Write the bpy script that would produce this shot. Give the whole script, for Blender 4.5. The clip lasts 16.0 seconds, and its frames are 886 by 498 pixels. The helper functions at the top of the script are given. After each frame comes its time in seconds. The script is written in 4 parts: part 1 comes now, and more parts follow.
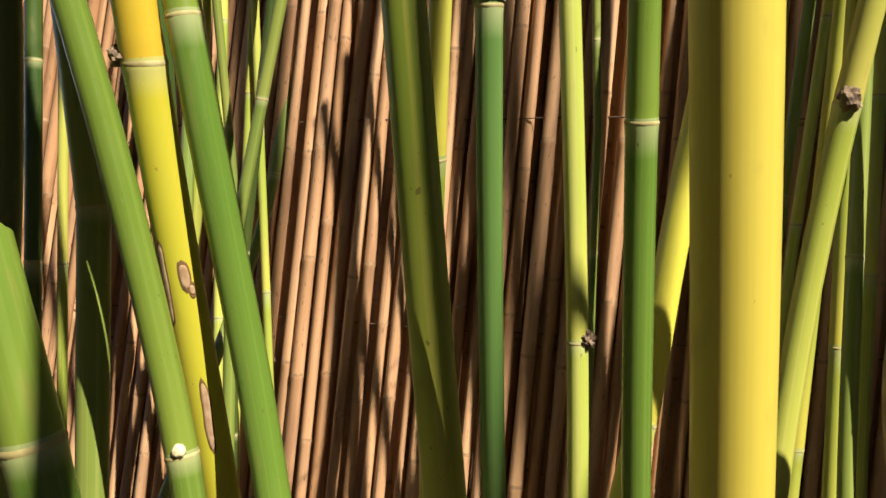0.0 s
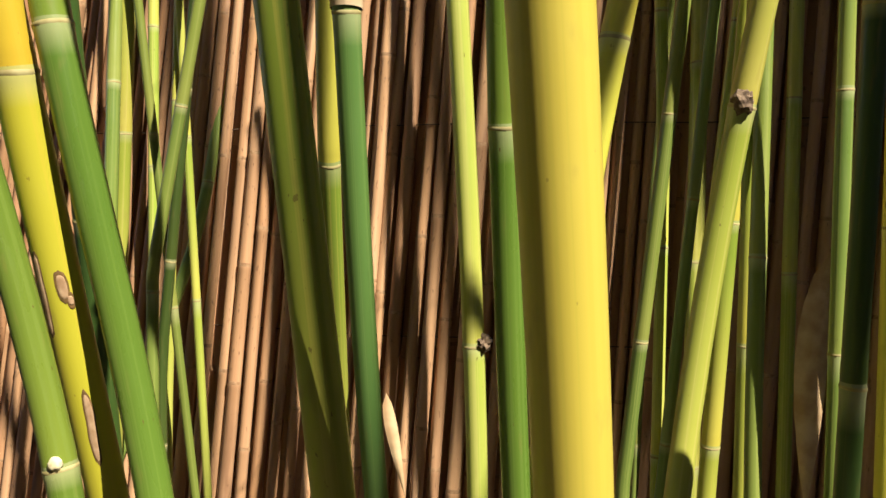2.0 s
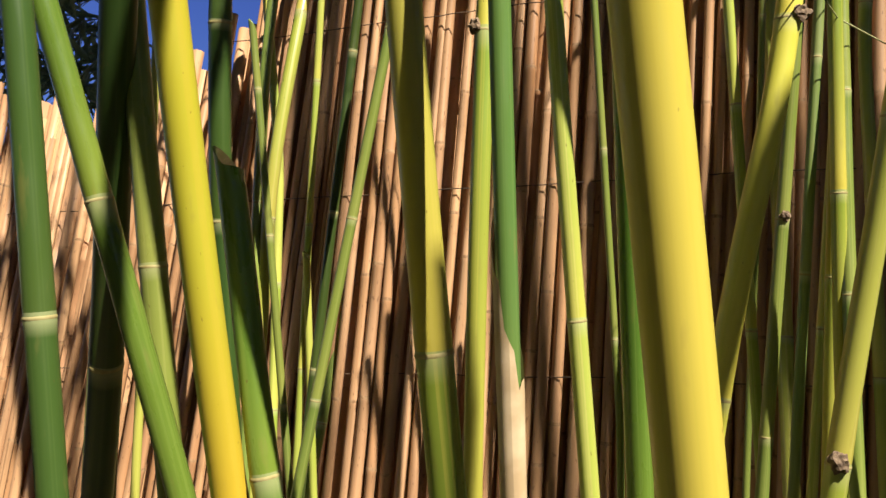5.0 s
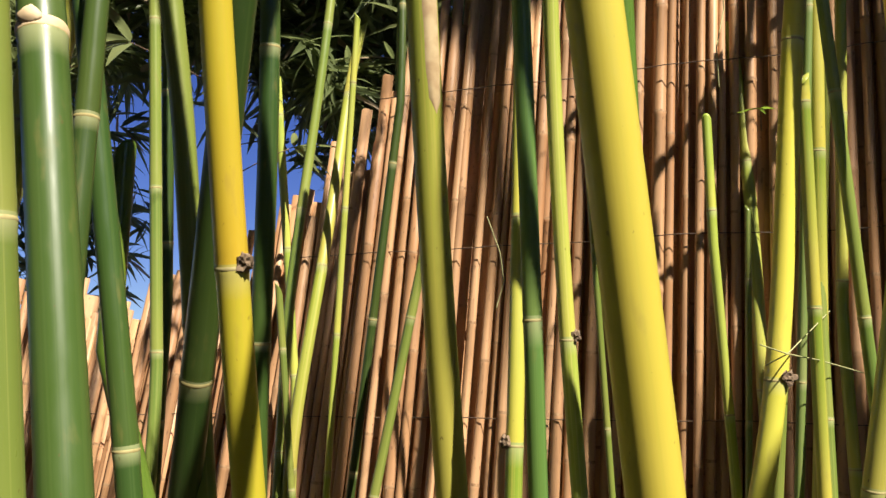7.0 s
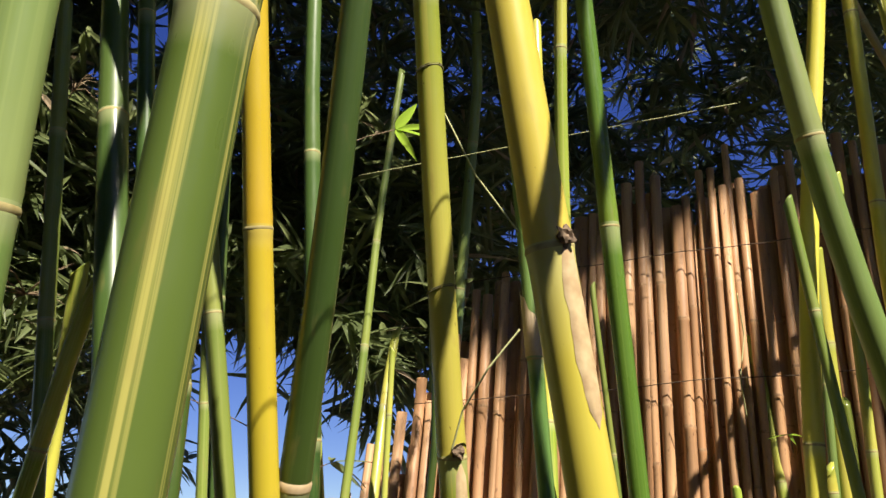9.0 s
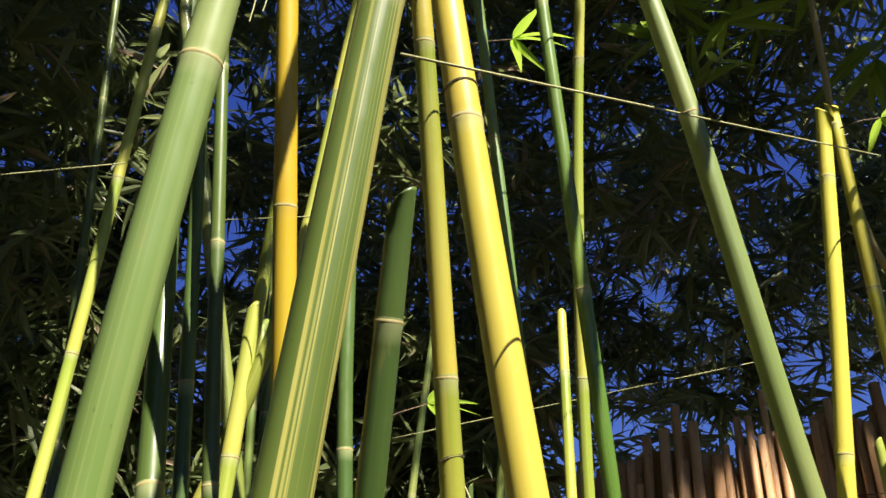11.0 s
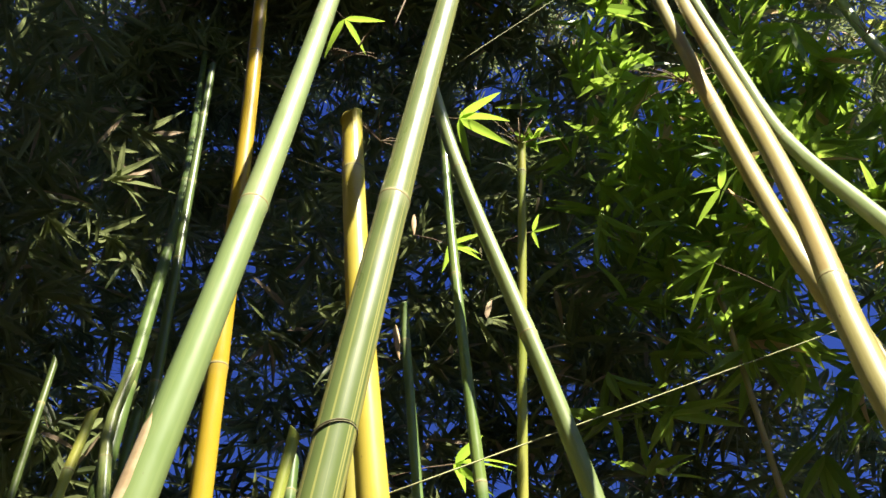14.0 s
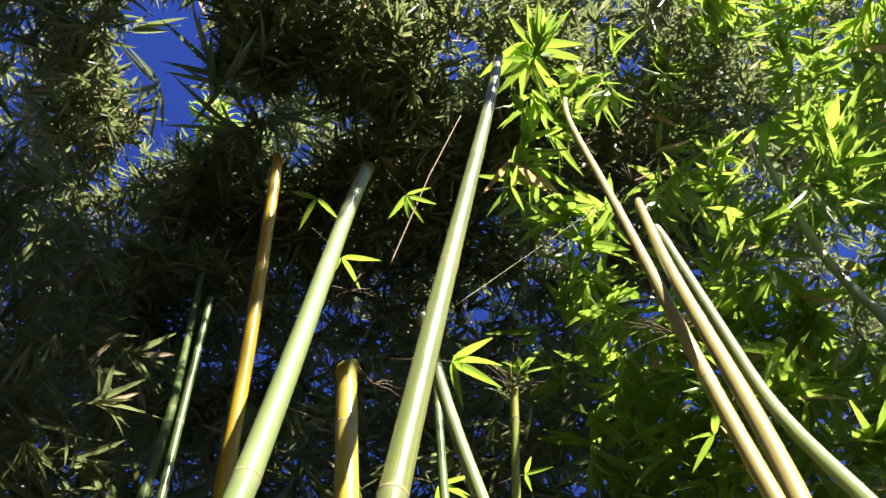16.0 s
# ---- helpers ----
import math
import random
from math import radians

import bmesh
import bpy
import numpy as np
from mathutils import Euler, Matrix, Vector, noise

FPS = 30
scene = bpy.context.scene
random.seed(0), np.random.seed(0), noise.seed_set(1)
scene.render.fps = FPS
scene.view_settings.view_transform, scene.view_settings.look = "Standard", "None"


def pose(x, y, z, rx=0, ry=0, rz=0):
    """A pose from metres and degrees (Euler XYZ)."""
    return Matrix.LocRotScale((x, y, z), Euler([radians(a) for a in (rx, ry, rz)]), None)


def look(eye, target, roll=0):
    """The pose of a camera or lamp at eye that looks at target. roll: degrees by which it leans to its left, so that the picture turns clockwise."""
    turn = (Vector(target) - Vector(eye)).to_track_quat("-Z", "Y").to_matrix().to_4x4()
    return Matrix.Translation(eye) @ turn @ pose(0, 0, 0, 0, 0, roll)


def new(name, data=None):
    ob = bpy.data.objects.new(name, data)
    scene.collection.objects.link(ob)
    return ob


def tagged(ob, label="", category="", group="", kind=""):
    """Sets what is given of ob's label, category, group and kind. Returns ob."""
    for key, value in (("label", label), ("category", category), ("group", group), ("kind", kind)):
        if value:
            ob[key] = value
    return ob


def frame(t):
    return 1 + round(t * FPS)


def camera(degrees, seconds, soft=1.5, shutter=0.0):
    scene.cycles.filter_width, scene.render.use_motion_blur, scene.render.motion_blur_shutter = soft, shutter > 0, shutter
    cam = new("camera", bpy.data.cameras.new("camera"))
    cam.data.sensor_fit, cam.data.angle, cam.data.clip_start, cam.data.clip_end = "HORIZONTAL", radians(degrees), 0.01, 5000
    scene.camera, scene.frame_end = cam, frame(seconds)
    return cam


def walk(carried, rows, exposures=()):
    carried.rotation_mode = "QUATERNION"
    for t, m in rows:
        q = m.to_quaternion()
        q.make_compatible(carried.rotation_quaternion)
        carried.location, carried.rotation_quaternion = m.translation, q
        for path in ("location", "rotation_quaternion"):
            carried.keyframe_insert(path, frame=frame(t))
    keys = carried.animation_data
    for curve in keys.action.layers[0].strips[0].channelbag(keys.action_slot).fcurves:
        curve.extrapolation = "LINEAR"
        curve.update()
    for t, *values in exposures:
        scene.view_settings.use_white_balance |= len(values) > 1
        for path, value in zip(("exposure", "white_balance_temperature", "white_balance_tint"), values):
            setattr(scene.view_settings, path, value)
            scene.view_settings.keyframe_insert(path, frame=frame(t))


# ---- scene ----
cam = camera(57.71, 16.0)
walk(cam, [
    (0.0, pose(0.0001, 0.0002, 0.6799, 87.47, -1.48, 0.00)),
    (0.5, pose(0.0270, 0.0114, 0.6714, 87.46, -1.25, -1.38)),
    (1.0, pose(0.0524, 0.0141, 0.6670, 87.32, -0.90, -2.09)),
    (1.5, pose(0.0678, 0.0087, 0.6703, 87.37, -0.65, -2.24)),
    (2.0, pose(0.0631, -0.0026, 0.6816, 87.86, -0.74, -2.08)),
    (2.5, pose(0.0582, -0.0166, 0.6962, 88.88, -0.75, -1.18)),
    (3.0, pose(0.0576, -0.0243, 0.7102, 90.23, -0.75, 0.39)),
    (3.5, pose(0.0582, -0.0373, 0.7523, 92.09, -0.79, 2.02)),
    (4.0, pose(0.0593, -0.0439, 0.7894, 94.37, -0.96, 2.70)),
    (4.2, pose(0.0502, -0.0522, 0.8065, 95.16, -0.66, 2.91)),
    (6.3, pose(-0.0452, -0.2425, 1.1430, 96.86, -0.21, 2.18)),
    (6.5, pose(-0.0429, -0.2501, 1.1683, 97.90, -0.05, 2.34)),
    (7.0, pose(-0.0495, -0.2665, 1.2375, 100.58, -0.40, 1.38)),
    (7.5, pose(-0.0516, -0.2804, 1.3091, 102.83, -0.29, 0.97)),
    (8.0, pose(-0.0488, -0.3211, 1.4033, 106.77, 0.22, 1.82)),
    (8.5, pose(-0.0405, -0.3701, 1.4795, 110.07, 0.23, 3.24)),
    (9.0, pose(-0.0443, -0.4078, 1.5305, 112.29, 0.22, 3.95)),
    (9.2, pose(-0.0451, -0.4246, 1.5586, 113.13, 0.09, 4.02)),
    (11.3, pose(-0.0040, -0.5506, 1.7628, 124.37, -0.32, 7.39)),
    (11.5, pose(-0.0069, -0.5498, 1.7796, 125.77, -0.23, 7.25)),
    (12.0, pose(-0.0107, -0.5911, 1.8272, 130.50, 0.08, 6.87)),
    (12.5, pose(0.0028, -0.6006, 1.8604, 134.28, 0.61, 6.67)),
    (13.0, pose(0.0052, -0.6141, 1.9040, 137.52, 0.66, 5.95)),
    (13.5, pose(0.0182, -0.6108, 1.9314, 140.89, 0.93, 5.04)),
    (14.0, pose(0.0278, -0.6319, 1.9471, 144.41, 1.49, 4.36)),
    (14.5, pose(0.0312, -0.6627, 1.9583, 149.11, 1.57, 4.24)),
    (15.0, pose(0.0301, -0.6739, 1.9656, 151.74, 1.77, 3.91)),
    (15.5, pose(0.0330, -0.6982, 1.9698, 155.66, 1.44, 3.46)),
    (16.0, pose(0.0214, -0.7004, 1.9732, 159.07, 1.83, 3.09)),
], exposures=((0.0, 1.22), (4.2, 1.17), (6.3, 1.16), (9.2, 1.22), (11.3, 1.47), (14.0, 1.66), (16.0, 1.82)))

# ---- light: clear sky, sun behind and to the right ----
SUN_AZ, SUN_EL = 36.5, 49.0
to_sun = Vector((math.sin(radians(SUN_AZ)) * math.cos(radians(SUN_EL)), -math.cos(radians(SUN_AZ)) * math.cos(radians(SUN_EL)), math.sin(radians(SUN_EL))))
world = bpy.data.worlds.new("sky")
scene.world = world
world.use_nodes = True
wt = world.node_tree
sky = wt.nodes.new("ShaderNodeTexSky")
sky.sky_type, sky.sun_disc = "NISHITA", False
sky.sun_elevation, sky.sun_rotation = radians(SUN_EL), radians(180 - SUN_AZ)
sky.air_density, sky.dust_density, sky.ozone_density = 1.0, 0.1, 4.0
deep = wt.nodes.new("ShaderNodeHueSaturation")
deep.inputs["Hue"].default_value, deep.inputs["Saturation"].default_value, deep.inputs["Value"].default_value = 0.53, 1.25, 2.6
wt.links.new(sky.outputs[0], deep.inputs["Color"])
wt.links.new(deep.outputs[0], wt.nodes["Background"].inputs[0])
wt.nodes["Background"].inputs[1].default_value = 0.019
sun = new("sun", bpy.data.lights.new("sun", "SUN"))
sun.data.energy, sun.data.angle, sun.data.color = 5.0, radians(0.42), (1.0, 0.91, 0.77)
sun.matrix_world = look(to_sun * 30, (0, 0, 0))


# ---- materials ----
def material(name, rough=0.5, spec=0.5):
    m = bpy.data.materials.new(name)
    m.use_nodes = True
    b = m.node_tree.nodes["Principled BSDF"]
    b.inputs["Roughness"].default_value = rough
    b.inputs["Specular IOR Level"].default_value = spec
    return m, m.node_tree, b


def node(nt, kind, **values):
    n = nt.nodes.new(kind)
    for key, value in values.items():
        n.inputs[key.replace("_", " ")].default_value = value
    return n


def mixer(nt, fac, a, b):
    """Mix of two colours by a socket or a number; a and b are sockets or colours."""
    n = nt.nodes.new("ShaderNodeMix")
    n.data_type = "RGBA"
    for i, v in ((0, fac), (6, a), (7, b)):
        if isinstance(v, bpy.types.NodeSocket):
            nt.links.new(v, n.inputs[i])
        else:
            n.inputs[i].default_value = (*v, 1) if i else v
    return n.outputs[2]


def ramp(nt, src, lo, hi, out0=0.0, out1=1.0):
    n = nt.nodes.new("ShaderNodeMapRange")
    nt.links.new(src, n.inputs[0])
    n.inputs[1].default_value, n.inputs[2].default_value = lo, hi
    n.inputs[3].default_value, n.inputs[4].default_value = out0, out1
    return n.outputs[0]


def noise_of(nt, coords, scale, size=1.0, detail=4.0):
    mp = nt.nodes.new("ShaderNodeMapping")
    mp.inputs["Scale"].default_value = scale
    nt.links.new(coords, mp.inputs[0])
    n = nt.nodes.new("ShaderNodeTexNoise")
    n.inputs["Scale"].default_value, n.inputs["Detail"].default_value = size, detail
    nt.links.new(mp.outputs[0], n.inputs["Vector"])
    return n.outputs["Fac"]


def bump(nt, bsdf, src, strength, distance=0.001):
    n = nt.nodes.new("ShaderNodeBump")
    n.inputs["Strength"].default_value, n.inputs["Distance"].default_value = strength, distance
    nt.links.new(src, n.inputs["Height"])
    nt.links.new(n.outputs[0], bsdf.inputs["Normal"])


def culm_material(name, base, second, streak, rough=0.34, stripes=0.25, speck=0.5, bloom=0.0, wax=(0.31, 0.38, 0.17), start=1.9, under=None, green=0.0, above=None):
    """Waxy bamboo skin: base and second colour along the length, fine streaks along the fibres, small brown specks."""
    m, nt, b = material(name, rough, 0.36)
    b.inputs["Coat Weight"].default_value, b.inputs["Coat Roughness"].default_value = 0.2, 0.13
    uv = nt.nodes.new("ShaderNodeUVMap").outputs[0]
    rnd = nt.nodes.new("ShaderNodeObjectInfo").outputs["Random"]
    shift = nt.nodes.new("ShaderNodeVectorMath")
    nt.links.new(uv, shift.inputs[0])
    comb = nt.nodes.new("ShaderNodeCombineXYZ")
    mul = nt.nodes.new("ShaderNodeMath")
    mul.operation = "MULTIPLY"
    mul.inputs[1].default_value = 37.0
    nt.links.new(rnd, mul.inputs[0])
    nt.links.new(mul.outputs[0], comb.inputs[2])
    nt.links.new(comb.outputs[0], shift.inputs[1])
    co = shift.outputs[0]
    along = noise_of(nt, co, (1.2, 1.6, 1), 1.0, 3)
    fine = noise_of(nt, co, (26, 0.7, 1), 1.0, 5)
    blotch = noise_of(nt, co, (7, 22, 1), 1.0, 4)
    dots = noise_of(nt, co, (22, 110, 1), 1.0, 2)
    colour = mixer(nt, ramp(nt, along, 0.38, 0.62), base, second)
    # each internode: warmer just above its lower node, greener towards the next one, a pale waxy band under the ring
    inner = nt.nodes.new("ShaderNodeUVMap")
    inner.uv_map = "internode"
    part_of = nt.nodes.new("ShaderNodeSeparateXYZ")
    nt.links.new(inner.outputs[0], part_of.inputs[0])
    lift = nt.nodes.new("ShaderNodeMath")
    lift.operation = "ADD"
    nt.links.new(part_of.outputs[0], lift.inputs[0])
    nt.links.new(ramp(nt, part_of.outputs[1], 0, 1, -0.55, 0.45), lift.inputs[1])
    if under:
        colour = mixer(nt, ramp(nt, lift.outputs[0], 0.35, 1.05, 0, green), colour, under)
    if above:
        colour = mixer(nt, ramp(nt, part_of.outputs[0], 0.0, 0.35, 0.55, 0.0), colour, above)
    colour = mixer(nt, ramp(nt, fine, 0.52, 0.60, 0, stripes), colour, streak)
    colour = mixer(nt, ramp(nt, blotch, 0.62, 0.74, 0, 0.22), colour, (0.24, 0.17, 0.05))
    colour = mixer(nt, ramp(nt, part_of.outputs[0], 0.955, 0.99, 0, 0.45), colour, (0.46, 0.47, 0.24))
    colour = mixer(nt, ramp(nt, dots, 0.735, 0.76, 0, speck), colour, (0.10, 0.06, 0.02))
    if bloom:
        high = nt.nodes.new("ShaderNodeSeparateXYZ")
        nt.links.new(nt.nodes.new("ShaderNodeTexCoord").outputs["Object"], high.inputs[0])
        colour = mixer(nt, ramp(nt, high.outputs[2], start, start + 1.0, 0, bloom), colour, wax)
    hsv = nt.nodes.new("ShaderNodeHueSaturation")
    nt.links.new(ramp(nt, rnd, 0, 1, 0.488, 0.512), hsv.inputs["Hue"])
    nt.links.new(ramp(nt, rnd, 0, 1, 0.9, 1.12), hsv.inputs["Value"])
    nt.links.new(colour, hsv.inputs["Color"])
    nt.links.new(hsv.outputs[0], b.inputs["Base Color"])
    nt.links.new(ramp(nt, blotch, 0.3, 0.7, rough - 0.08, rough + 0.14), b.inputs["Roughness"])
    bump(nt, b, fine, 0.12, 0.0006)
    return m


SKIN = {
    "yellow": culm_material("yellow_culm", (0.58, 0.50, 0.065), (0.60, 0.52, 0.08), (0.50, 0.47, 0.06), 0.36, 0.3, 0.35, under=(0.44, 0.44, 0.065), green=0.5, above=(0.58, 0.47, 0.085)),
    "orange": culm_material("golden_culm", (0.49, 0.46, 0.035), (0.45, 0.44, 0.035), (0.54, 0.44, 0.05), 0.36, 0.3, 0.4, 0.75, (0.60, 0.43, 0.03), 1.1, under=(0.45, 0.46, 0.03), green=0.3, above=(0.60, 0.36, 0.03)),
    "yellowgreen": culm_material("yellow_green_culm", (0.45, 0.43, 0.075), (0.41, 0.41, 0.07), (0.51, 0.45, 0.09), 0.36, 0.35, 0.6, under=(0.17, 0.26, 0.03), green=0.9, above=(0.52, 0.44, 0.06)),
    "lime": culm_material("lime_culm", (0.41, 0.42, 0.08), (0.34, 0.38, 0.07), (0.53, 0.49, 0.15), 0.36, 0.4, 0.6, under=(0.24, 0.32, 0.04), green=0.8, above=(0.50, 0.44, 0.08)),
    "green": culm_material("green_culm", (0.085, 0.158, 0.022), (0.112, 0.185, 0.025), (0.17, 0.25, 0.05), 0.28, 0.3, 0.75, 0.3, under=(0.07, 0.15, 0.02), green=0.6, above=(0.20, 0.26, 0.035)),
    "midgreen": culm_material("mid_green_culm", (0.15, 0.21, 0.04), (0.20, 0.25, 0.05), (0.30, 0.33, 0.09), 0.34, 0.35, 0.5, 0.3, under=(0.09, 0.16, 0.035), green=0.6, above=(0.27, 0.29, 0.07)),
    "bluegreen": culm_material("blue_green_culm", (0.085, 0.165, 0.04), (0.11, 0.19, 0.04), (0.17, 0.25, 0.07), 0.38, 0.25, 0.3, 0.3, under=(0.055, 0.125, 0.03), green=0.5, above=(0.17, 0.22, 0.06)),
    # shade is put into this green: dark low down, lighter from 1.7 m up
    "shadegreen": culm_material("shade_green_culm", (0.038, 0.072, 0.015), (0.048, 0.085, 0.017), (0.075, 0.115, 0.03), 0.36, 0.3, 0.4, 0.45, (0.15, 0.22, 0.06), 1.7, under=(0.03, 0.065, 0.016), green=0.5, above=(0.065, 0.095, 0.02)),
    "pale": culm_material("pale_green_culm", (0.14, 0.21, 0.055), (0.15, 0.205, 0.055), (0.28, 0.33, 0.11), 0.40, 0.3, 0.35, 0.6, under=(0.14, 0.20, 0.055), green=0.55, above=(0.31, 0.33, 0.13)),
    "tan": culm_material("straw_culm", (0.41, 0.32, 0.115), (0.34, 0.285, 0.105), (0.47, 0.37, 0.17), 0.42, 0.4, 0.6, under=(0.30, 0.28, 0.09), green=0.5, above=(0.42, 0.29, 0.10)),
    "striped": culm_material("striped_culm", (0.075, 0.12, 0.025), (0.10, 0.145, 0.03), (0.40, 0.38, 0.10), 0.34, 1.0, 0.15, 0.5, under=(0.09, 0.14, 0.025), green=0.5, above=(0.21, 0.24, 0.055)),
}


def plain(name, colour, second, rough=0.7, scale=60.0, strength=0.3):
    m, nt, b = material(name, rough, 0.3)
    co = nt.nodes.new("ShaderNodeTexCoord").outputs["Object"]
    n = noise_of(nt, co, (1, 1, 1), scale, 5)
    nt.links.new(mixer(nt, ramp(nt, n, 0.35, 0.65), colour, second), b.inputs["Base Color"])
    bump(nt, b, n, strength, 0.001)
    return m


RING = plain("node_ring_skin", (0.40, 0.35, 0.16), (0.28, 0.23, 0.09), 0.7, 90)
KNOT = plain("woody_knot", (0.24, 0.17, 0.11), (0.09, 0.06, 0.04), 0.85, 150, 0.8)
SHEATH = plain("dry_sheath", (0.66, 0.52, 0.33), (0.52, 0.38, 0.22), 0.65, 40)
SCAR = plain("bark_scar", (0.44, 0.30, 0.18), (0.28, 0.17, 0.09), 0.8, 120)
SCAR_RIM = plain("scar_rim", (0.10, 0.06, 0.02), (0.16, 0.09, 0.03), 0.8, 120)
STUB = plain("cut_stub", (0.70, 0.66, 0.42), (0.60, 0.52, 0.30), 0.6, 90)
SHEATH_TAN = plain("tan_peel", (0.54, 0.42, 0.24), (0.40, 0.28, 0.15), 0.75, 70)
STRING_DARK = plain("dull_string", (0.20, 0.19, 0.10), (0.12, 0.10, 0.05), 0.8, 300)
STRING = plain("pale_string", (0.44, 0.45, 0.22), (0.32, 0.32, 0.15), 0.8, 300)
WIRE = plain("rusty_wire", (0.06, 0.045, 0.035), (0.12, 0.08, 0.05), 0.6, 200)
SOIL = plain("leaf_litter_soil", (0.10, 0.068, 0.042), (0.04, 0.027, 0.017), 0.95, 14, 1.0)


def cane_material():
    m, nt, b = material("fence_cane", 0.5, 0.35)
    co = nt.nodes.new("ShaderNodeTexCoord").outputs["Object"]
    rnd = nt.nodes.new("ShaderNodeObjectInfo").outputs["Random"]
    off = nt.nodes.new("ShaderNodeVectorMath")
    comb = nt.nodes.new("ShaderNodeCombineXYZ")
    nt.links.new(ramp(nt, rnd, 0, 1, 0, 40), comb.inputs[2])
    nt.links.new(co, off.inputs[0])
    nt.links.new(comb.outputs[0], off.inputs[1])
    fibre = noise_of(nt, off.outputs[0], (160, 160, 5), 1.0, 5)
    stain = noise_of(nt, off.outputs[0], (30, 30, 3.5), 1.0, 4)
    spots = noise_of(nt, off.outputs[0], (190, 190, 60), 1.0, 3)
    weather = noise_of(nt, off.outputs[0], (8, 8, 1.1), 1.0, 3)
    c = mixer(nt, ramp(nt, rnd, 0, 1), (0.36, 0.18, 0.08), (0.57, 0.34, 0.175))
    c = mixer(nt, ramp(nt, weather, 0.42, 0.66, 0, 0.7), c, (0.50, 0.32, 0.19))
    c = mixer(nt, ramp(nt, fibre, 0.4, 0.7, 0, 0.45), c, (0.30, 0.155, 0.075))
    c = mixer(nt, ramp(nt, stain, 0.5, 0.72, 0, 0.75), c, (0.20, 0.105, 0.055))
    c = mixer(nt, ramp(nt, spots, 0.64, 0.70, 0, 0.6), c, (0.13, 0.07, 0.04))
    nt.links.new(c, b.inputs["Base Color"])
    nt.links.new(ramp(nt, stain, 0.3, 0.7, 0.4, 0.62), b.inputs["Roughness"])
    bump(nt, b, fibre, 0.4, 0.0008)
    return m


CANE = cane_material()
CANE_NODE = plain("cane_node", (0.24, 0.13, 0.065), (0.42, 0.27, 0.15), 0.7, 140)


def leaf_material(name, a, b2, dry):
    m, nt, b = material(name, 0.42, 0.45)
    geo = nt.nodes.new("ShaderNodeNewGeometry").outputs["Random Per Island"]
    c = mixer(nt, geo, a, b2)
    c = mixer(nt, ramp(nt, geo, 0.955, 0.965), c, dry)
    nt.links.new(c, b.inputs["Base Color"])
    tr = nt.nodes.new("ShaderNodeBsdfTranslucent")
    bright = nt.nodes.new("ShaderNodeHueSaturation")
    bright.inputs["Hue"].default_value, bright.inputs["Value"].default_value = 0.485, 1.7
    nt.links.new(c, bright.inputs["Color"])
    nt.links.new(bright.outputs[0], tr.inputs["Color"])
    mx = nt.nodes.new("ShaderNodeMixShader")
    mx.inputs[0].default_value = 0.5
    nt.links.new(b.outputs[0], mx.inputs[1])
    nt.links.new(tr.outputs[0], mx.inputs[2])
    nt.links.new(mx.outputs[0], nt.nodes["Material Output"].inputs["Surface"])
    return m


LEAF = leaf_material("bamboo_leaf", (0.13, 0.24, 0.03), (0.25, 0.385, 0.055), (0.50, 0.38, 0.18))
# same leaf in duller green, its shade put into the colour
LEAF_SHADE = leaf_material("shade_toned_leaf", (0.10, 0.135, 0.05), (0.17, 0.21, 0.09), (0.34, 0.28, 0.18))


# ---- mesh helpers ----
def mesh_object(name, verts, faces, mat, parent=None, smooth=True, label="", uvs=None):
    me = bpy.data.meshes.new(name)
    me.from_pydata([tuple(v) for v in verts], [], faces)
    me.materials.append(mat)
    if smooth:
        me.polygons.foreach_set("use_smooth", [True] * len(me.polygons))
    if uvs is not None:
        layer = me.uv_layers.new(name="UVMap")
        layer.data.foreach_set("uv", np.asarray(uvs, dtype=np.float32).ravel())
    ob = new(name, me)
    if parent is not None:
        ob.parent = parent
    if label:
        tagged(ob, label)
    return ob


def tube(points, radii, segs, ends=True):
    """Rings round a path with per-ring radius; returns verts, faces, uvs (turn, metres) by face corner."""
    pts = [Vector(p) for p in points]
    verts, faces, uvs, length = [], [], [], [0.0]
    for i in range(1, len(pts)):
        length.append(length[-1] + (pts[i] - pts[i - 1]).length)
    ref = Vector((0, -1, 0)) if abs((pts[-1] - pts[0]).normalized().y) < 0.8 else Vector((1, 0, 0))
    for i, p in enumerate(pts):
        d = (pts[min(i + 1, len(pts) - 1)] - pts[max(i - 1, 0)]).normalized()
        a = d.cross(ref).normalized()
        b = d.cross(a)
        for k in range(segs):
            w = 2 * math.pi * k / segs
            verts.append(p + (a * math.sin(w) + b * math.cos(w)) * radii[i])
    for i in range(len(pts) - 1):
        for k in range(segs):
            k2 = (k + 1) % segs
            faces.append((i * segs + k, i * segs + k2, (i + 1) * segs + k2, (i + 1) * segs + k))
            uvs += [(k / segs, length[i]), ((k + 1) / segs, length[i]), ((k + 1) / segs, length[i + 1]), (k / segs, length[i + 1])]
    if ends:
        for row, sign in ((0, -1), (len(pts) - 1, 1)):
            ring = [row * segs + k for k in range(segs)]
            faces.append(tuple(ring if sign > 0 else ring[::-1]))
            uvs += [(k / segs, length[row]) for k in range(segs)]
    return verts, faces, uvs


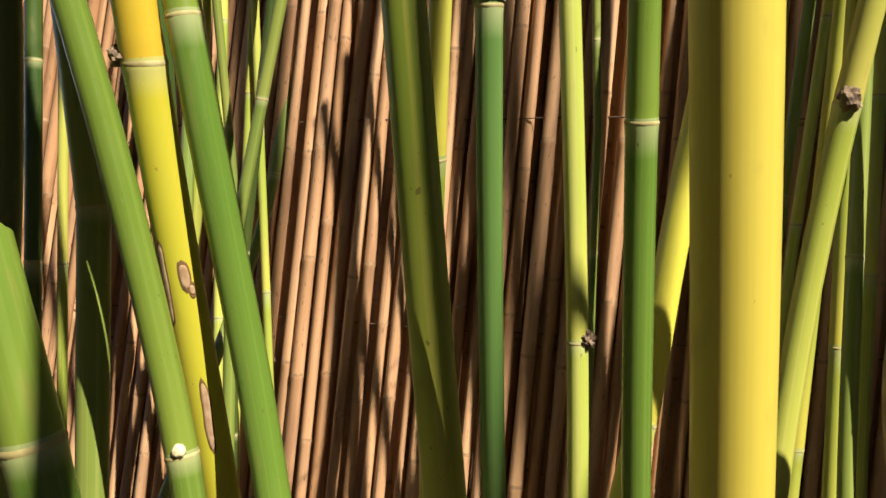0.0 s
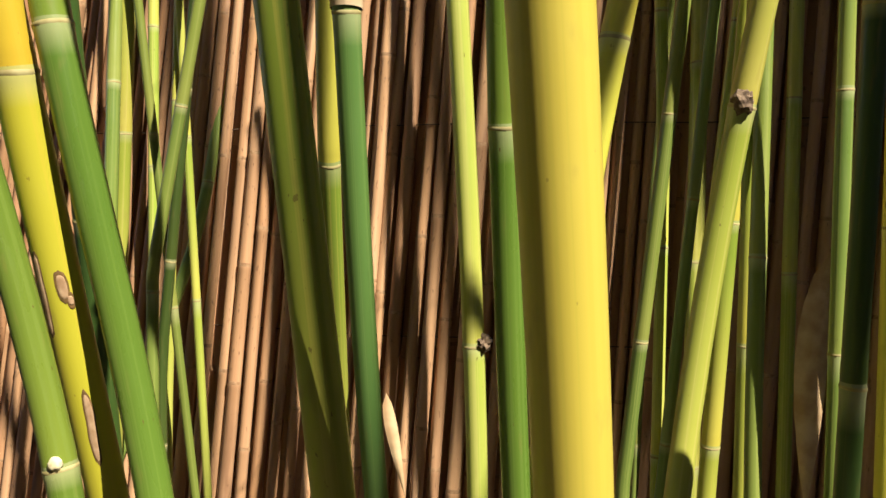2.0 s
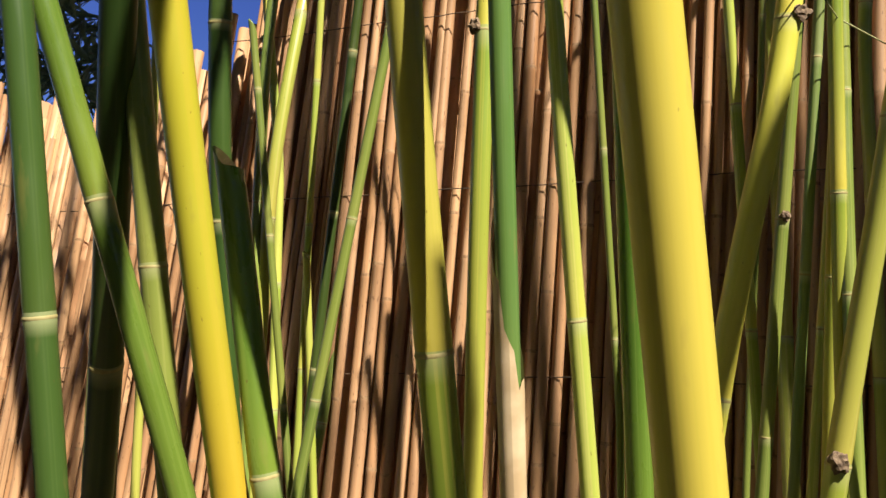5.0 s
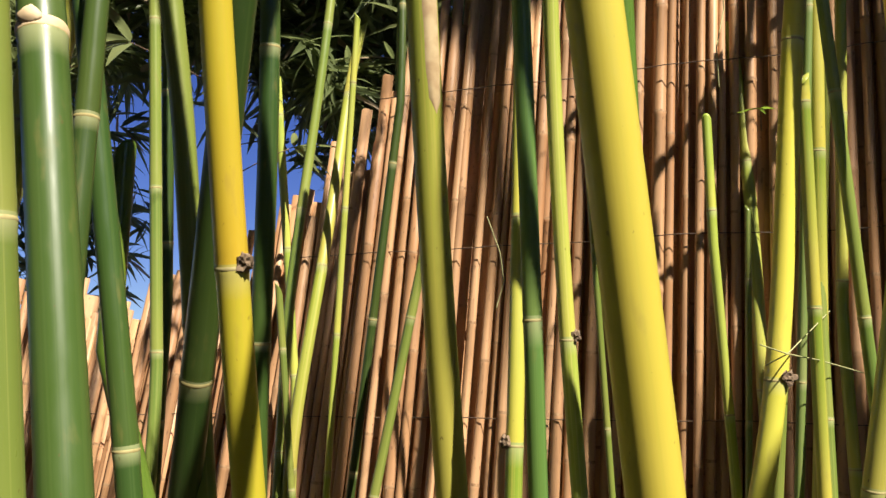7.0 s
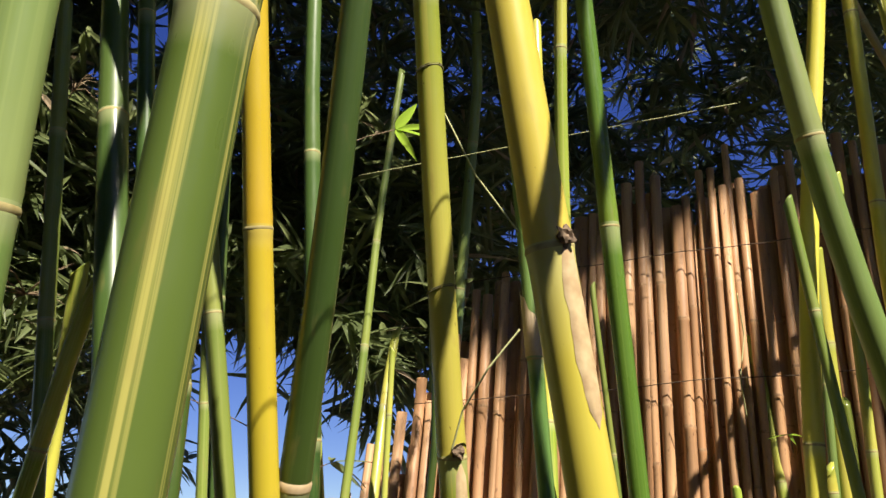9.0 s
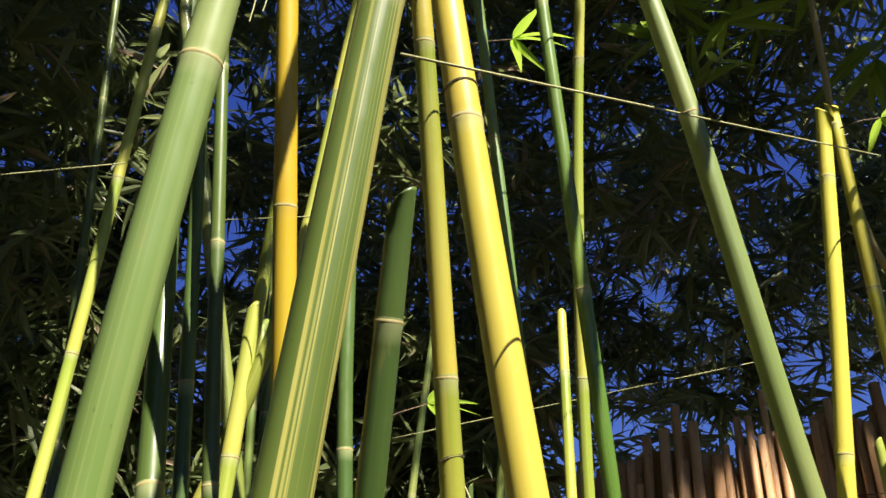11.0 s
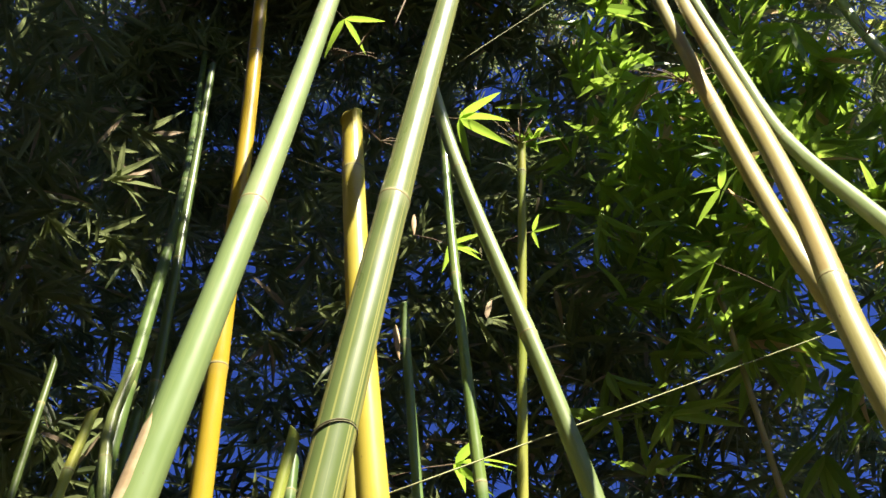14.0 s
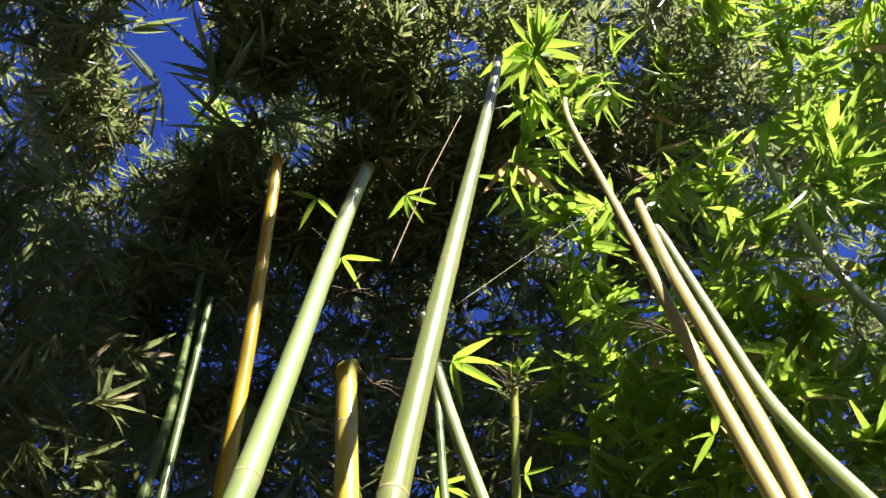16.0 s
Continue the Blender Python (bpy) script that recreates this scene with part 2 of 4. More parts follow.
def lump(radius, seed, squash=(1, 1, 1), rough=0.35):
    bm = bmesh.new()
    bmesh.ops.create_icosphere(bm, subdivisions=3, radius=radius)
    for v in bm.verts:
        n = noise.noise(v.co / radius * 1.7 + Vector((seed, 0, 0)))
        fine = noise.noise(v.co / radius * 6.0 + Vector((0, seed, 0)))
        v.co *= 1 + rough * (n + 0.7 * fine)
        v.co = Vector((v.co.x * squash[0], v.co.y * squash[1], v.co.z * squash[2]))
    verts, faces = [v.co.copy() for v in bm.verts], [tuple(v.index for v in f.verts) for f in bm.faces]
    bm.free()
    return verts, faces


def moved(verts, m):
    return [m @ Vector(v) for v in verts]


# ---- ground ----
bm = bmesh.new()
bmesh.ops.create_grid(bm, x_segments=80, y_segments=80, size=1.0)
for v in bm.verts:
    r = v.co.length
    v.co = Vector((v.co.x, v.co.y, 0)) * (1.5 + 400 * max(0, r - 0.35) ** 3 + 4 * r)
    v.co.z = 0.03 * noise.noise(v.co * 3.0) if v.co.length < 6 else 0
me = bpy.data.meshes.new("ground")
bm.to_mesh(me)
bm.free()
me.materials.append(SOIL)
tagged(new("ground", me), "brown soil with dry bamboo leaf litter", "ground", kind="structure")


# ---- cane fence ----
FENCE_Y, FENCE_TURN = 1.235 * 1.15, -0.30


def fence_top(x):
    return float(np.interp(x, (-0.9, -0.61, -0.23, -0.08, 0.23), (1.50, 1.56, 1.97, 2.27, 2.41)))


def fence_lean(x):
    return float(np.interp(x, (-0.8, -0.2, 0.2, 0.9), (0.15, 0.09, 0.06, 0.05)))


def build_fence():
    fence = tagged(new("cane_fence"), "weathered fence of upright tan bamboo canes", "fence")
    meshes = []
    for variant in range(10):
        rng = random.Random(40 + variant)
        zs, z = [0.0], 0.0
        while z < 2.2:
            z += rng.uniform(0.2, 0.42)
            zs += [z - 0.006, z, z + 0.006]
        zs.append(2.7)
        r0 = rng.uniform(0.0095, 0.0132)
        bend, ph = rng.uniform(-0.0045, 0.0045), rng.uniform(0, 6)
        pts = [(bend * math.sin(q * 1.3 + ph), bend * math.cos(q * 1.1 + ph), q) for q in zs]
        radii = [r0 * (1.1 if i % 3 == 2 and 0 < i < len(zs) - 1 else 1.0) for i, q in enumerate(zs)]
        v, f, _ = tube(pts, radii, 7)
        me = bpy.data.meshes.new("cane")
        me.from_pydata([tuple(p) for p in v], [], f)
        me.materials.append(CANE)
        me.materials.append(CANE_NODE)
        last = len(zs) - 2
        for n, p in enumerate(me.polygons):
            row = n // 7
            p.material_index = 1 if row % 3 == 2 and 0 < row < last and len(p.vertices) == 4 else 0
        me.polygons.foreach_set("use_smooth", [len(p.vertices) == 4 for p in me.polygons])
        meshes.append(me)
    rng = random.Random(7)
    # second, thicker row added behind to keep sky out of the gaps
    for depth, near, far in ((0.0, 0.0262, 0.0300), (0.045, 0.0225, 0.0245)):
        x = -1.4
        while x < 1.9:
            cane = new("cane", meshes[rng.randrange(10)])
            cane.parent = fence
            top = fence_top(x) + rng.uniform(-0.09, 0.07) - depth
            y = FENCE_Y + FENCE_TURN * x + depth + rng.uniform(-0.005, 0.005)
            thick = rng.choice((0.72, 0.85, 0.95, 1.0, 1.0, 1.08)) if depth == 0 else 1.8
            lean = fence_lean(x)
            tilt = math.atan(lean + rng.uniform(-0.006, 0.006) * (depth == 0))
            cane.matrix_basis = Matrix.Translation((x - lean * (1.4 - top + 2.7), y, top - 2.7)) @ Matrix.Rotation(tilt, 4, "Y") @ Matrix.Rotation(rng.uniform(-0.004, 0.004), 4, "X") @ Matrix.Rotation(rng.uniform(0, 6.28), 4, "Z") @ Matrix.Diagonal((thick, thick, 1, 1))
            x += rng.uniform(near, far) * (0.35 + 0.65 * thick if depth == 0 else 1.0)
    for z in (0.48, 0.84, 1.20, 1.555, 1.91, 2.2):
        pts, q = [], -1.4
        while q < 1.9:
            if fence_top(q) > z + 0.03:
                pts.append((q, FENCE_Y + FENCE_TURN * q - 0.0165 - 0.002 * math.sin(q * 90), z + 0.008 * noise.noise(Vector((q * 4, z * 9, 0)))))
            q += 0.02
        v, f, u = tube(pts, [0.0011] * len(pts), 5)
        mesh_object("binding_wire", v, f, WIRE, fence, label="thin dark binding wire")


# ---- bamboo culms ----
CULM_COUNT = [0]


def culm(skin, label, width, taper, zm, zs, xs, ys, top, nodes, cut=0.0, knots=(), buds=(), scars=(), peels=(), sheaths=(), ties=(), flecks=(), foot=None):
    """One standing bamboo culm. Its axis is a gentle curve of height: xs and ys are the terms about the height zm,
    with zs as unit; beyond that stretch it runs on straight (foot bends it aside further down). width at zm, taper per metre, nodes: heights of its rings."""
    CULM_COUNT[0] += 1
    rng = random.Random(CULM_COUNT[0])

    def axis(z):
        s = (z - zm) / zs
        c = max(-1.0, min(1.0, s))
        out = []
        for terms in (xs, ys):
            val = sum(t * c ** i for i, t in enumerate(terms))
            slope = sum(i * t * c ** (i - 1) for i, t in enumerate(terms) if i)
            val += slope * max(-2.5, min(2.5, s - c))
            if foot and s < c:
                d = (c - s) * zs
                val += foot[len(out)] * (min(0.6, d) ** 2 + 0.5 * max(0.0, d - 0.6))
            out.append(val)
        return Vector((out[0], out[1], z))

    def radius(z):
        return max(0.003, 0.5 * width * math.exp(taper * max(-1.2, min(1.4, z - zm))))

    rings = sorted(nodes)
    gap = min(0.55, max(0.26, width * 14))
    z = (rings[0] if rings else rng.uniform(0.2, 0.5)) - gap
    while z > 0.1:
        rings.append(z)
        z -= gap * rng.uniform(0.85, 1.1)
    z = max(rings) if rings else 0.3
    while z + gap < top - 0.05:
        z += gap * rng.uniform(0.9, 1.15)
        rings.append(z)
    rings = sorted(r for r in rings if 0.05 < r < top - 0.03)
    base = axis(0.0)
    thing = tagged(new("bamboo_culm"), label, "bamboo", "bamboo culms of the clump")
    thing.location = base
    segs = 22 if width > 0.02 else 14
    heights = list(np.arange(-0.1, top, 0.06)) + [top - 0.02, top - 0.004, top]
    for r in rings:
        heights += [r - 0.012, r - 0.005, r - 0.001, r + 0.004, r + 0.010, r + 0.02]
    heights = sorted(set(round(float(h), 4) for h in heights if h <= top))
    radii = []
    for h in heights:
        k = radius(h)
        for r in rings:
            d = h - r
            if -0.02 < d < 0.05:
                k *= 1 + 0.05 * math.exp(-(d / 0.006) ** 2) + 0.035 * math.exp(-((d - 0.012) / 0.008) ** 2) - 0.03 * math.exp(-((d - 0.005) / 0.003) ** 2)
        radii.append(k)
    v, f, u = tube([axis(h) - base for h in heights], radii, segs)
    cut_side = rng.uniform(0, 6.28)
    for p in v:
        near_top = (p.z + base.z - top + 0.021) / 0.021
        if near_top > 0:
            c = axis(min(top, p.z + base.z)) - base
            side_of = ((p.x - c.x) * math.cos(cut_side) + (p.y - c.y) * math.sin(cut_side)) / radius(top)
            p.z -= min(1.0, near_top) * (1 + side_of) * radius(top) * 1.3
    stem = mesh_object("stem", v, f, SKIN[skin], thing, uvs=u)
    marks = [-0.1] + rings + [top + 0.05]
    tone = [rng.random() for _ in marks]
    place = []
    for h in heights:
        i = max(0, min(len(marks) - 2, int(np.searchsorted(marks, h, "right")) - 1))
        place.append(((h - marks[i]) / (marks[i + 1] - marks[i]), tone[i]))
    corner = []
    for i in range(len(heights) - 1):
        low, up = place[i], place[i + 1]
        if up[1] != low[1]:
            up = (1.0, low[1])
        corner += [low, low, up, up] * segs
    corner += [place[0]] * segs + [place[-1]] * segs
    layer = stem.data.uv_layers.new(name="internode")
    layer.data.foreach_set("uv", np.asarray(corner, dtype=np.float32).ravel())
    for r in rings:
        k = radius(r)
        half = 0.0015 * max(1.0, k / 0.0105)
        hs = [r - half, r - 0.4 * half, r + 0.4 * half, r + half]
        tilt = rng.uniform(-0.05, 0.05)
        v, f, u = tube([axis(h) - base for h in hs], [k * 1.03, k * 1.045 + 0.0003, k * 1.045 + 0.0003, k * 1.03], segs, False)
        c = axis(r) - base
        v = [Vector((p.x, p.y, p.z + tilt * (p.x - c.x))) for p in v]
        mesh_object("node_ring", v, f, RING, thing)
    if cut:
        k = radius(cut)
        v, f = lump(k * 0.55, CULM_COUNT[0], (0.7, 0.6, 0.8), 0.25)
        mesh_object("branch_stub", moved(v, Matrix.Translation(axis(cut + 0.012) - base + Vector((0.2 * k, -k, 0)))), f, STUB, thing, label="pale cut branch stub")


    def side(z, deg, k=1.0):
        a = radians(deg)
        return axis(z) - base + Vector((math.sin(a), -math.cos(a), 0)) * radius(z) * k

    def patch(name, z1, length, deg, half, mat, label, lift, ragged=0.25):
        """A thin curved flake on the skin, from z1 down, about deg, with a rim of its own thickness."""
        nu, nv, v, f = 6, 12, [], []
        for j in range(nv + 1):
            t = j / nv
            z = z1 - length * t
            w = half * (4 * t * (1 - t)) ** 0.35 * (1 + ragged * noise.noise(Vector((z * 60, deg, 3))))
            mid = deg + 8 * noise.noise(Vector((z * 25, deg, 9)))
            for i in range(nu + 1):
                s = 2 * i / nu - 1
                edge = 0.0 if abs(s) > 0.95 or t in (0.0, 1.0) else lift
                v.append(side(z, mid + w * s) + Vector((math.sin(radians(mid + w * s)), -math.cos(radians(mid + w * s)), 0)) * (edge + 0.0003))
        for j in range(nv):
            for i in range(nu):
                a = j * (nu + 1) + i
                f.append((a, a + nu + 1, a + nu + 2, a + 1))
        mesh_object(name, v, f, mat, thing, label=label)

    for z, deg, size in knots:
        v, f = lump(radius(z) * size, z * 7 + deg, (0.8, 0.7, 0.9), 0.55)
        mesh_object("branch_knot", moved(v, Matrix.Translation(side(z + 0.004, deg, 1.0))), f, KNOT, thing, False, "rough brown woody branch knot")
    for z, deg, size in buds:
        k = radius(z) * size
        v, f = lump(k, z * 3 + deg, (0.75, 0.35, 0.6), 0.1)
        v = [Vector((p.x * (1 - 0.9 * max(0, p.z) / k), p.y, p.z + 0.5 * k)) for p in v]
        mesh_object("bud", moved(v, Matrix.Translation(side(z + 0.003, deg, 0.95))), f, SHEATH, thing, label="pale cream node bud")
        for zz in (0.004,):
            hs = [z - 0.001, z + zz, z + zz + 0.003]
            v, f, u = tube([axis(h) - base for h in hs], [radius(z) * 1.06, radius(z) * 1.1, radius(z) * 1.03], segs, False)
            mesh_object("node_collar", v, f, SHEATH, thing, label="pale swollen node collar")
    for z, length, deg, half in scars:
        patch("scar_rim", z + 0.003, length + 0.006, deg, half * 1.25, SCAR_RIM, "dark rim of a scar", 0.0003)
        patch("scar", z, length, deg, half, SCAR, "brown healed bark scar", 0.0007)
    for z, length, deg, half in peels:
        patch("dry_peel", z, length, deg, half, SHEATH_TAN, "dry tan strip of peeling skin", 0.0012)
    if flecks:
        for k in range(16):
            patch("fleck", flecks[0] + rng.uniform(-0.5, 0.5) * flecks[1], rng.uniform(0.004, 0.022), rng.uniform(-45, 45), rng.uniform(3, 9), SHEATH, "", 0.0003, 0.5)
    for z, length in sheaths:
        n, v, f = 20, [], []
        rows = 12
        for j in range(rows + 1):
            t = j / rows
            for i in range(n + 1):
                a = 2 * math.pi * i / n
                high = length * (0.72 + 0.28 * math.cos(a + 2.0) + 0.05 * math.sin(7 * a))
                h = z + 0.002 + high * t
                k = radius(h) * (1.10 + 0.10 * t * t) + 0.0006
                v.append(axis(h) - base + Vector((math.sin(a) * k, -math.cos(a) * k, 0)))
        for j in range(rows):
            for i in range(n):
                a = j * (n + 1) + i
                f.append((a, a + n + 1, a + n + 2, a + 1))
        mesh_object("culm_sheath", v, f, SHEATH, thing, label="dry cream culm sheath, torn at the top")
    for z in ties:
        for dz in (-0.0007, 0.0008):
            path = []
            for i in range(25):
                a = 2 * math.pi * i / 24
                path.append(axis(z) - base + Vector((math.sin(a), -math.cos(a), 0)) * (radius(z) + 0.0006) + Vector((0, 0, dz + 0.004 * math.sin(a + 40 * dz))))
            v, f, u = tube(path, [0.00055] * 25, 5, False)
            mesh_object("string_tie", v, f, STRING_DARK, thing, label="dull string tied round the culm")
    return thing


culm("orange", "golden yellow bamboo culm with brown scars", 0.0262, -0.094, 2.040, 1.383,
     (-0.2648, -0.02108, 0.02414, -0.03082, -0.0005251), (0.1987, -0.4118, -0.01693, 0.02363), 3.70, (0.278, 0.775, 1.345, 1.830, 2.244, 2.648, 3.210, ), knots=((0.775, -75, 0.6), (1.345, 60, 0.7)), scars=((0.655, 0.06, -32, 13), (0.640, 0.018, 25, 14), (0.625, 0.007, 42, 8), (0.554, 0.055, 20, 11)))
culm("green", "smooth fresh green bamboo culm leaning by a yellow one", 0.0249, -0.068, 0.663, 0.188,
     (-0.1491, -0.03399, 0.0001212, 0.0009719, 0.0007696), (0.5527, -0.02304, -0.002958, 0.009846), 1.08, (0.335, 0.805, ))
culm("midgreen", "green bamboo culm standing partly in shade", 0.0237, -0.069, 1.801, 0.321,
     (-0.3833, -0.04284, 0.002471, -0.002479, -0.007041), (0.5121, -0.03184, 0.001037, -0.0005672), 3.10, (1.312, 1.830, 2.405, 2.865, ))
culm("green", "green bamboo culm with a cut branch stub", 0.0225, -0.072, 0.656, 0.177,
     (-0.2095, -0.04159, -0.001481, -6.04e-05, -0.0009926), (0.5482, -0.01108, -0.008958, 0.001622), 1.48, (0.508, 1.025, ), cut=0.502)
culm("shadegreen", "dark green bamboo culm toned darker for shade, with a pale swollen node", 0.0192, -0.061, 1.457, 0.384,
     (-0.339, -0.05799, -0.0002291, 0.007601, -0.002273), (0.3286, -0.02609, 0.008621, -0.0005872), 2.87, (1.198, 1.640, 2.118, 2.635, ), buds=((1.640, 0, 0.9),))
culm("shadegreen", "deep green bamboo culm toned darker for shade, with peeling pale flecks", 0.0319, -0.164, 1.272, 0.675,
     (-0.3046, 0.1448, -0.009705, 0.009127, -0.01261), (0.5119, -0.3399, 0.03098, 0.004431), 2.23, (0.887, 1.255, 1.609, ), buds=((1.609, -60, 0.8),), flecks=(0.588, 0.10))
culm("shadegreen", "thick deep green bamboo culm toned darker for shade, with a pale bud node", 0.0302, -0.078, 2.677, 1.623,
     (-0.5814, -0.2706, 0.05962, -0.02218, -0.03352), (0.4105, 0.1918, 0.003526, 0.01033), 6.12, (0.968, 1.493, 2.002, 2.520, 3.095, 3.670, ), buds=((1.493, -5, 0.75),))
culm("striped", "thick green bamboo culm with fine yellow stripes", 0.0258, -0.079, 2.812, 1.259,
     (0.01968, 0.2028, 0.01695, -0.01551, -0.007909), (-0.3026, -0.1244, 0.01103, -0.002548), 4.06, (1.255, 1.715, 2.125, 2.522, 2.922, 3.325, 3.785, 4.245, ), ties=(2.290,))
culm("pale", "thick pale green bamboo culm with a peeling tan sheath", 0.0309, -0.096, 2.697, 0.923,
     (-0.1919, 0.08911, -0.04298, 0.0051, 0.02142), (-0.1811, -0.08315, 0.0349, -0.01352), 3.70, (1.255, 1.715, 2.197, 2.686, 3.153, ), peels=((2.405, 0.16, -25, 24),), ties=(2.298,))
culm("yellow", "thick bright yellow bamboo culm", 0.0361, -0.065, 1.810, 1.263,
     (-0.007647, -0.1566, 0.01643, 0.02029, -0.002475), (0.1535, -0.212, 0.01579, -0.001234), 3.16, (-0.125, 1.761, 2.290, 2.999, ), knots=((1.761, 35, 0.5),), peels=((1.767, 0.14, 40, 30),), ties=(2.329,))
culm("yellowgreen", "yellow green bamboo culm with a tied string", 0.0281, -0.137, 1.528, 1.058,
     (-0.08367, -0.05637, 0.03536, -0.007902, -0.009), (0.4016, -0.264, -0.06774, 0.01208), 2.69, (0.393, 0.905, 1.637, 2.083, 2.462, 2.865, ), knots=((1.637, 25, 0.55),), peels=((1.632, 0.15, 35, 34),), ties=(1.790, 2.002))
culm("lime", "slender lime yellow bamboo culm with knotted nodes", 0.0172, -0.046, 1.891, 1.448,
     (0.04502, 0.006113, 0.1415, 0.01367, -0.04655), (0.5314, -0.2342, -0.1309, -0.03589), 3.35, (0.576, 0.933, 1.301, 1.715, 2.175, 2.656, 2.980, 3.279, ), knots=((0.576, 55, 0.9), (1.301, 55, 0.8)))
culm("bluegreen", "slender blue green bamboo culm with a cream sheath", 0.0156, -0.040, 1.710, 1.225,
     (-0.006511, -0.04892, -0.02704, -0.007691, 0.01705), (0.3542, -0.08885, 0.02297, -0.07652), 2.98, (0.393, 0.799, 1.301, 1.725, 2.448, 2.895, ), sheaths=((0.799, 0.19), (1.725, 0.07)))
culm("yellowgreen", "slender yellow green bamboo culm with rusty spots", 0.0183, -0.051, 1.086, 0.445,
     (8.828e-05, 0.01393, 0.003684, -0.002385, -0.0003739), (0.5838, -0.03897, 0.07547, -0.01682), 2.41, (0.335, 0.726, 1.191, ), knots=((1.191, -65, 0.9),))
culm("green", "slender green bamboo culm with paired node rings", 0.0175, -0.084, 1.906, 1.413,
     (0.06086, -0.06624, -0.009616, 0.004119, 0.02148), (0.2742, -0.2174, 0.03131, -0.01025), 3.39, (0.278, 0.737, 1.198, 1.832, 2.175, 2.578, 2.936, ))
culm("lime", "leaning lime green bamboo culm with a woody knot", 0.0245, -0.066, 0.765, 0.342,
     (0.3651, 0.04721, -3.877e-05, -8.685e-05, -0.002215), (0.7456, -0.03358, -0.02913, 0.008681), 2.29, (0.220, 0.789, 1.140, ), knots=((0.789, -20, 1.0),))
culm("yellow", "yellow bamboo culm with a rough branch knot", 0.0265, -0.070, 1.738, 0.625,
     (0.3772, 0.06353, 0.03564, 0.0193, -0.02499), (0.7064, -0.04936, -0.01238, -0.00142), 2.72, (0.853, 1.262, 1.692, 2.118, 2.578, ), knots=((1.262, 40, 0.8),), foot=(0.12, 0.0))
culm("midgreen", "thin fresh green bamboo culm", 0.0174, -0.070, 0.755, 0.349,
     (0.4206, 0.01035, -0.0009592, -0.0003899, 0.00195), (0.8177, 0.01957, -0.00206, 0.0007232), 1.60, (0.278, 0.646, 0.968, ))
culm("pale", "leaning grey green bamboo culm with pale nodes", 0.0239, -0.075, 2.471, 0.729,
     (0.1621, -0.1223, -0.05311, -0.006926, 0.03636), (0.1407, -0.1263, 0.004738, -0.005271), 3.39, (1.485, 1.896, 2.350, 2.749, 3.095, ))
culm("tan", "leaning straw yellow bamboo culm in a crossed bundle", 0.0192, -0.061, 3.687, 1.120,
     (0.4102, 0.07509, -0.005197, 0.01135, 0.02375), (-0.1676, 0.01567, 0.01588, -0.003515), 4.88, (2.290, 2.842, 3.221, ), foot=(0.6, 0.0))
culm("tan", "leaning golden straw bamboo culm in a crossed bundle", 0.0194, -0.068, 2.974, 0.565,
     (0.371, 0.06859, 0.01773, 0.01149, -0.01063), (-0.2094, 0.05091, 0.0111, -0.001835), 3.67, (2.405, 2.922, 3.325, ), foot=(0.35, 0.0))
culm("pale", "leaning grey green bamboo culm behind crossed straw culms", 0.0175, -0.069, 2.707, 0.197,
     (0.4162, 0.01349, -0.0001139, 4.663e-05, -0.0009906), (-0.1651, 0.04071, -0.01206, -0.007476), 3.44, (2.405, 2.788, 3.095, ), foot=(1.8, 0.0))
culm("pale", "slender tall pale bamboo culm among bright leaves", 0.0286, -0.081, 6.566, 1.934,
     (1.819, 0.4575, 0.003154, -0.001061, -0.001113), (0.3155, -0.03901, 7.345e-05, -0.0006447), 9.19, (4.475, 5.280, 6.085, ), foot=(0.18, 0.0))
culm("shadegreen", "dark green bamboo culm toned darker for shade", 0.0280, -0.094, 1.713, 0.649,
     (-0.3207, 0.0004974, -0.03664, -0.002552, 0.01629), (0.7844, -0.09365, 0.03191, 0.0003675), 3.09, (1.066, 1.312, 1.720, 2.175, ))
culm("midgreen", "thin green bamboo culm near the cane fence", 0.0208, -0.046, 1.196, 0.632,
     (-0.2703, 0.05898, 0.03194, 0.01267, -0.04009), (1.536, 0.06029, -0.02224, 0.007092), 2.29, (0.742, 1.255, 1.715, ))
culm("lime", "thin lime green bamboo culm near the cane fence", 0.0220, -0.088, 1.563, 0.454,
     (-0.3132, 0.03136, -0.0278, 0.0002062, 0.01476), (1.268, 0.1376, 0.06498, -0.01553), 2.12, (1.112, 1.485, 1.888, ))
culm("midgreen", "thin green bamboo culm near the cane fence", 0.0190, -0.065, 1.851, 0.528,
     (-0.3436, 0.04454, -0.01226, -0.005691, 0.01375), (1.278, 0.03133, -0.006496, 0.0007586), 2.75, (1.140, 1.600, 2.002, ))
culm("lime", "thin yellow green cut bamboo culm before the cane fence", 0.0241, -0.073, 1.679, 0.322,
     (0.5116, 0.001943, -0.01083, -0.003821, 3.606e-05), (1.279, 0.02998, -0.004466, -0.0003368), 2.01, (1.255, 1.703, ))
culm("midgreen", "very thin green bamboo culm near the cane fence", 0.0116, -0.069, 0.930, 0.393,
     (0.4422, 0.02853, -3.18e-06, -0.003851, 0.0009856), (1.213, -0.003068, 0.0002387, 0.0002539), 1.60, (0.335, 0.930, ))
culm("shadegreen", "thin dark green bamboo culm among the thicker ones", 0.0156, -0.05, 1.118, 0.186,
     (-0.2356, 0.02122, 0, 0, 0), (1.15, -0.0149, 0, 0), 2.22, ())
culm("midgreen", "thin fresh green bamboo culm among the thicker ones", 0.0132, -0.05, 0.803, 0.238,
     (-0.3236, -0.02146, 0, 0, 0), (1.208, -0.01904, 0, 0), 1.44, ())
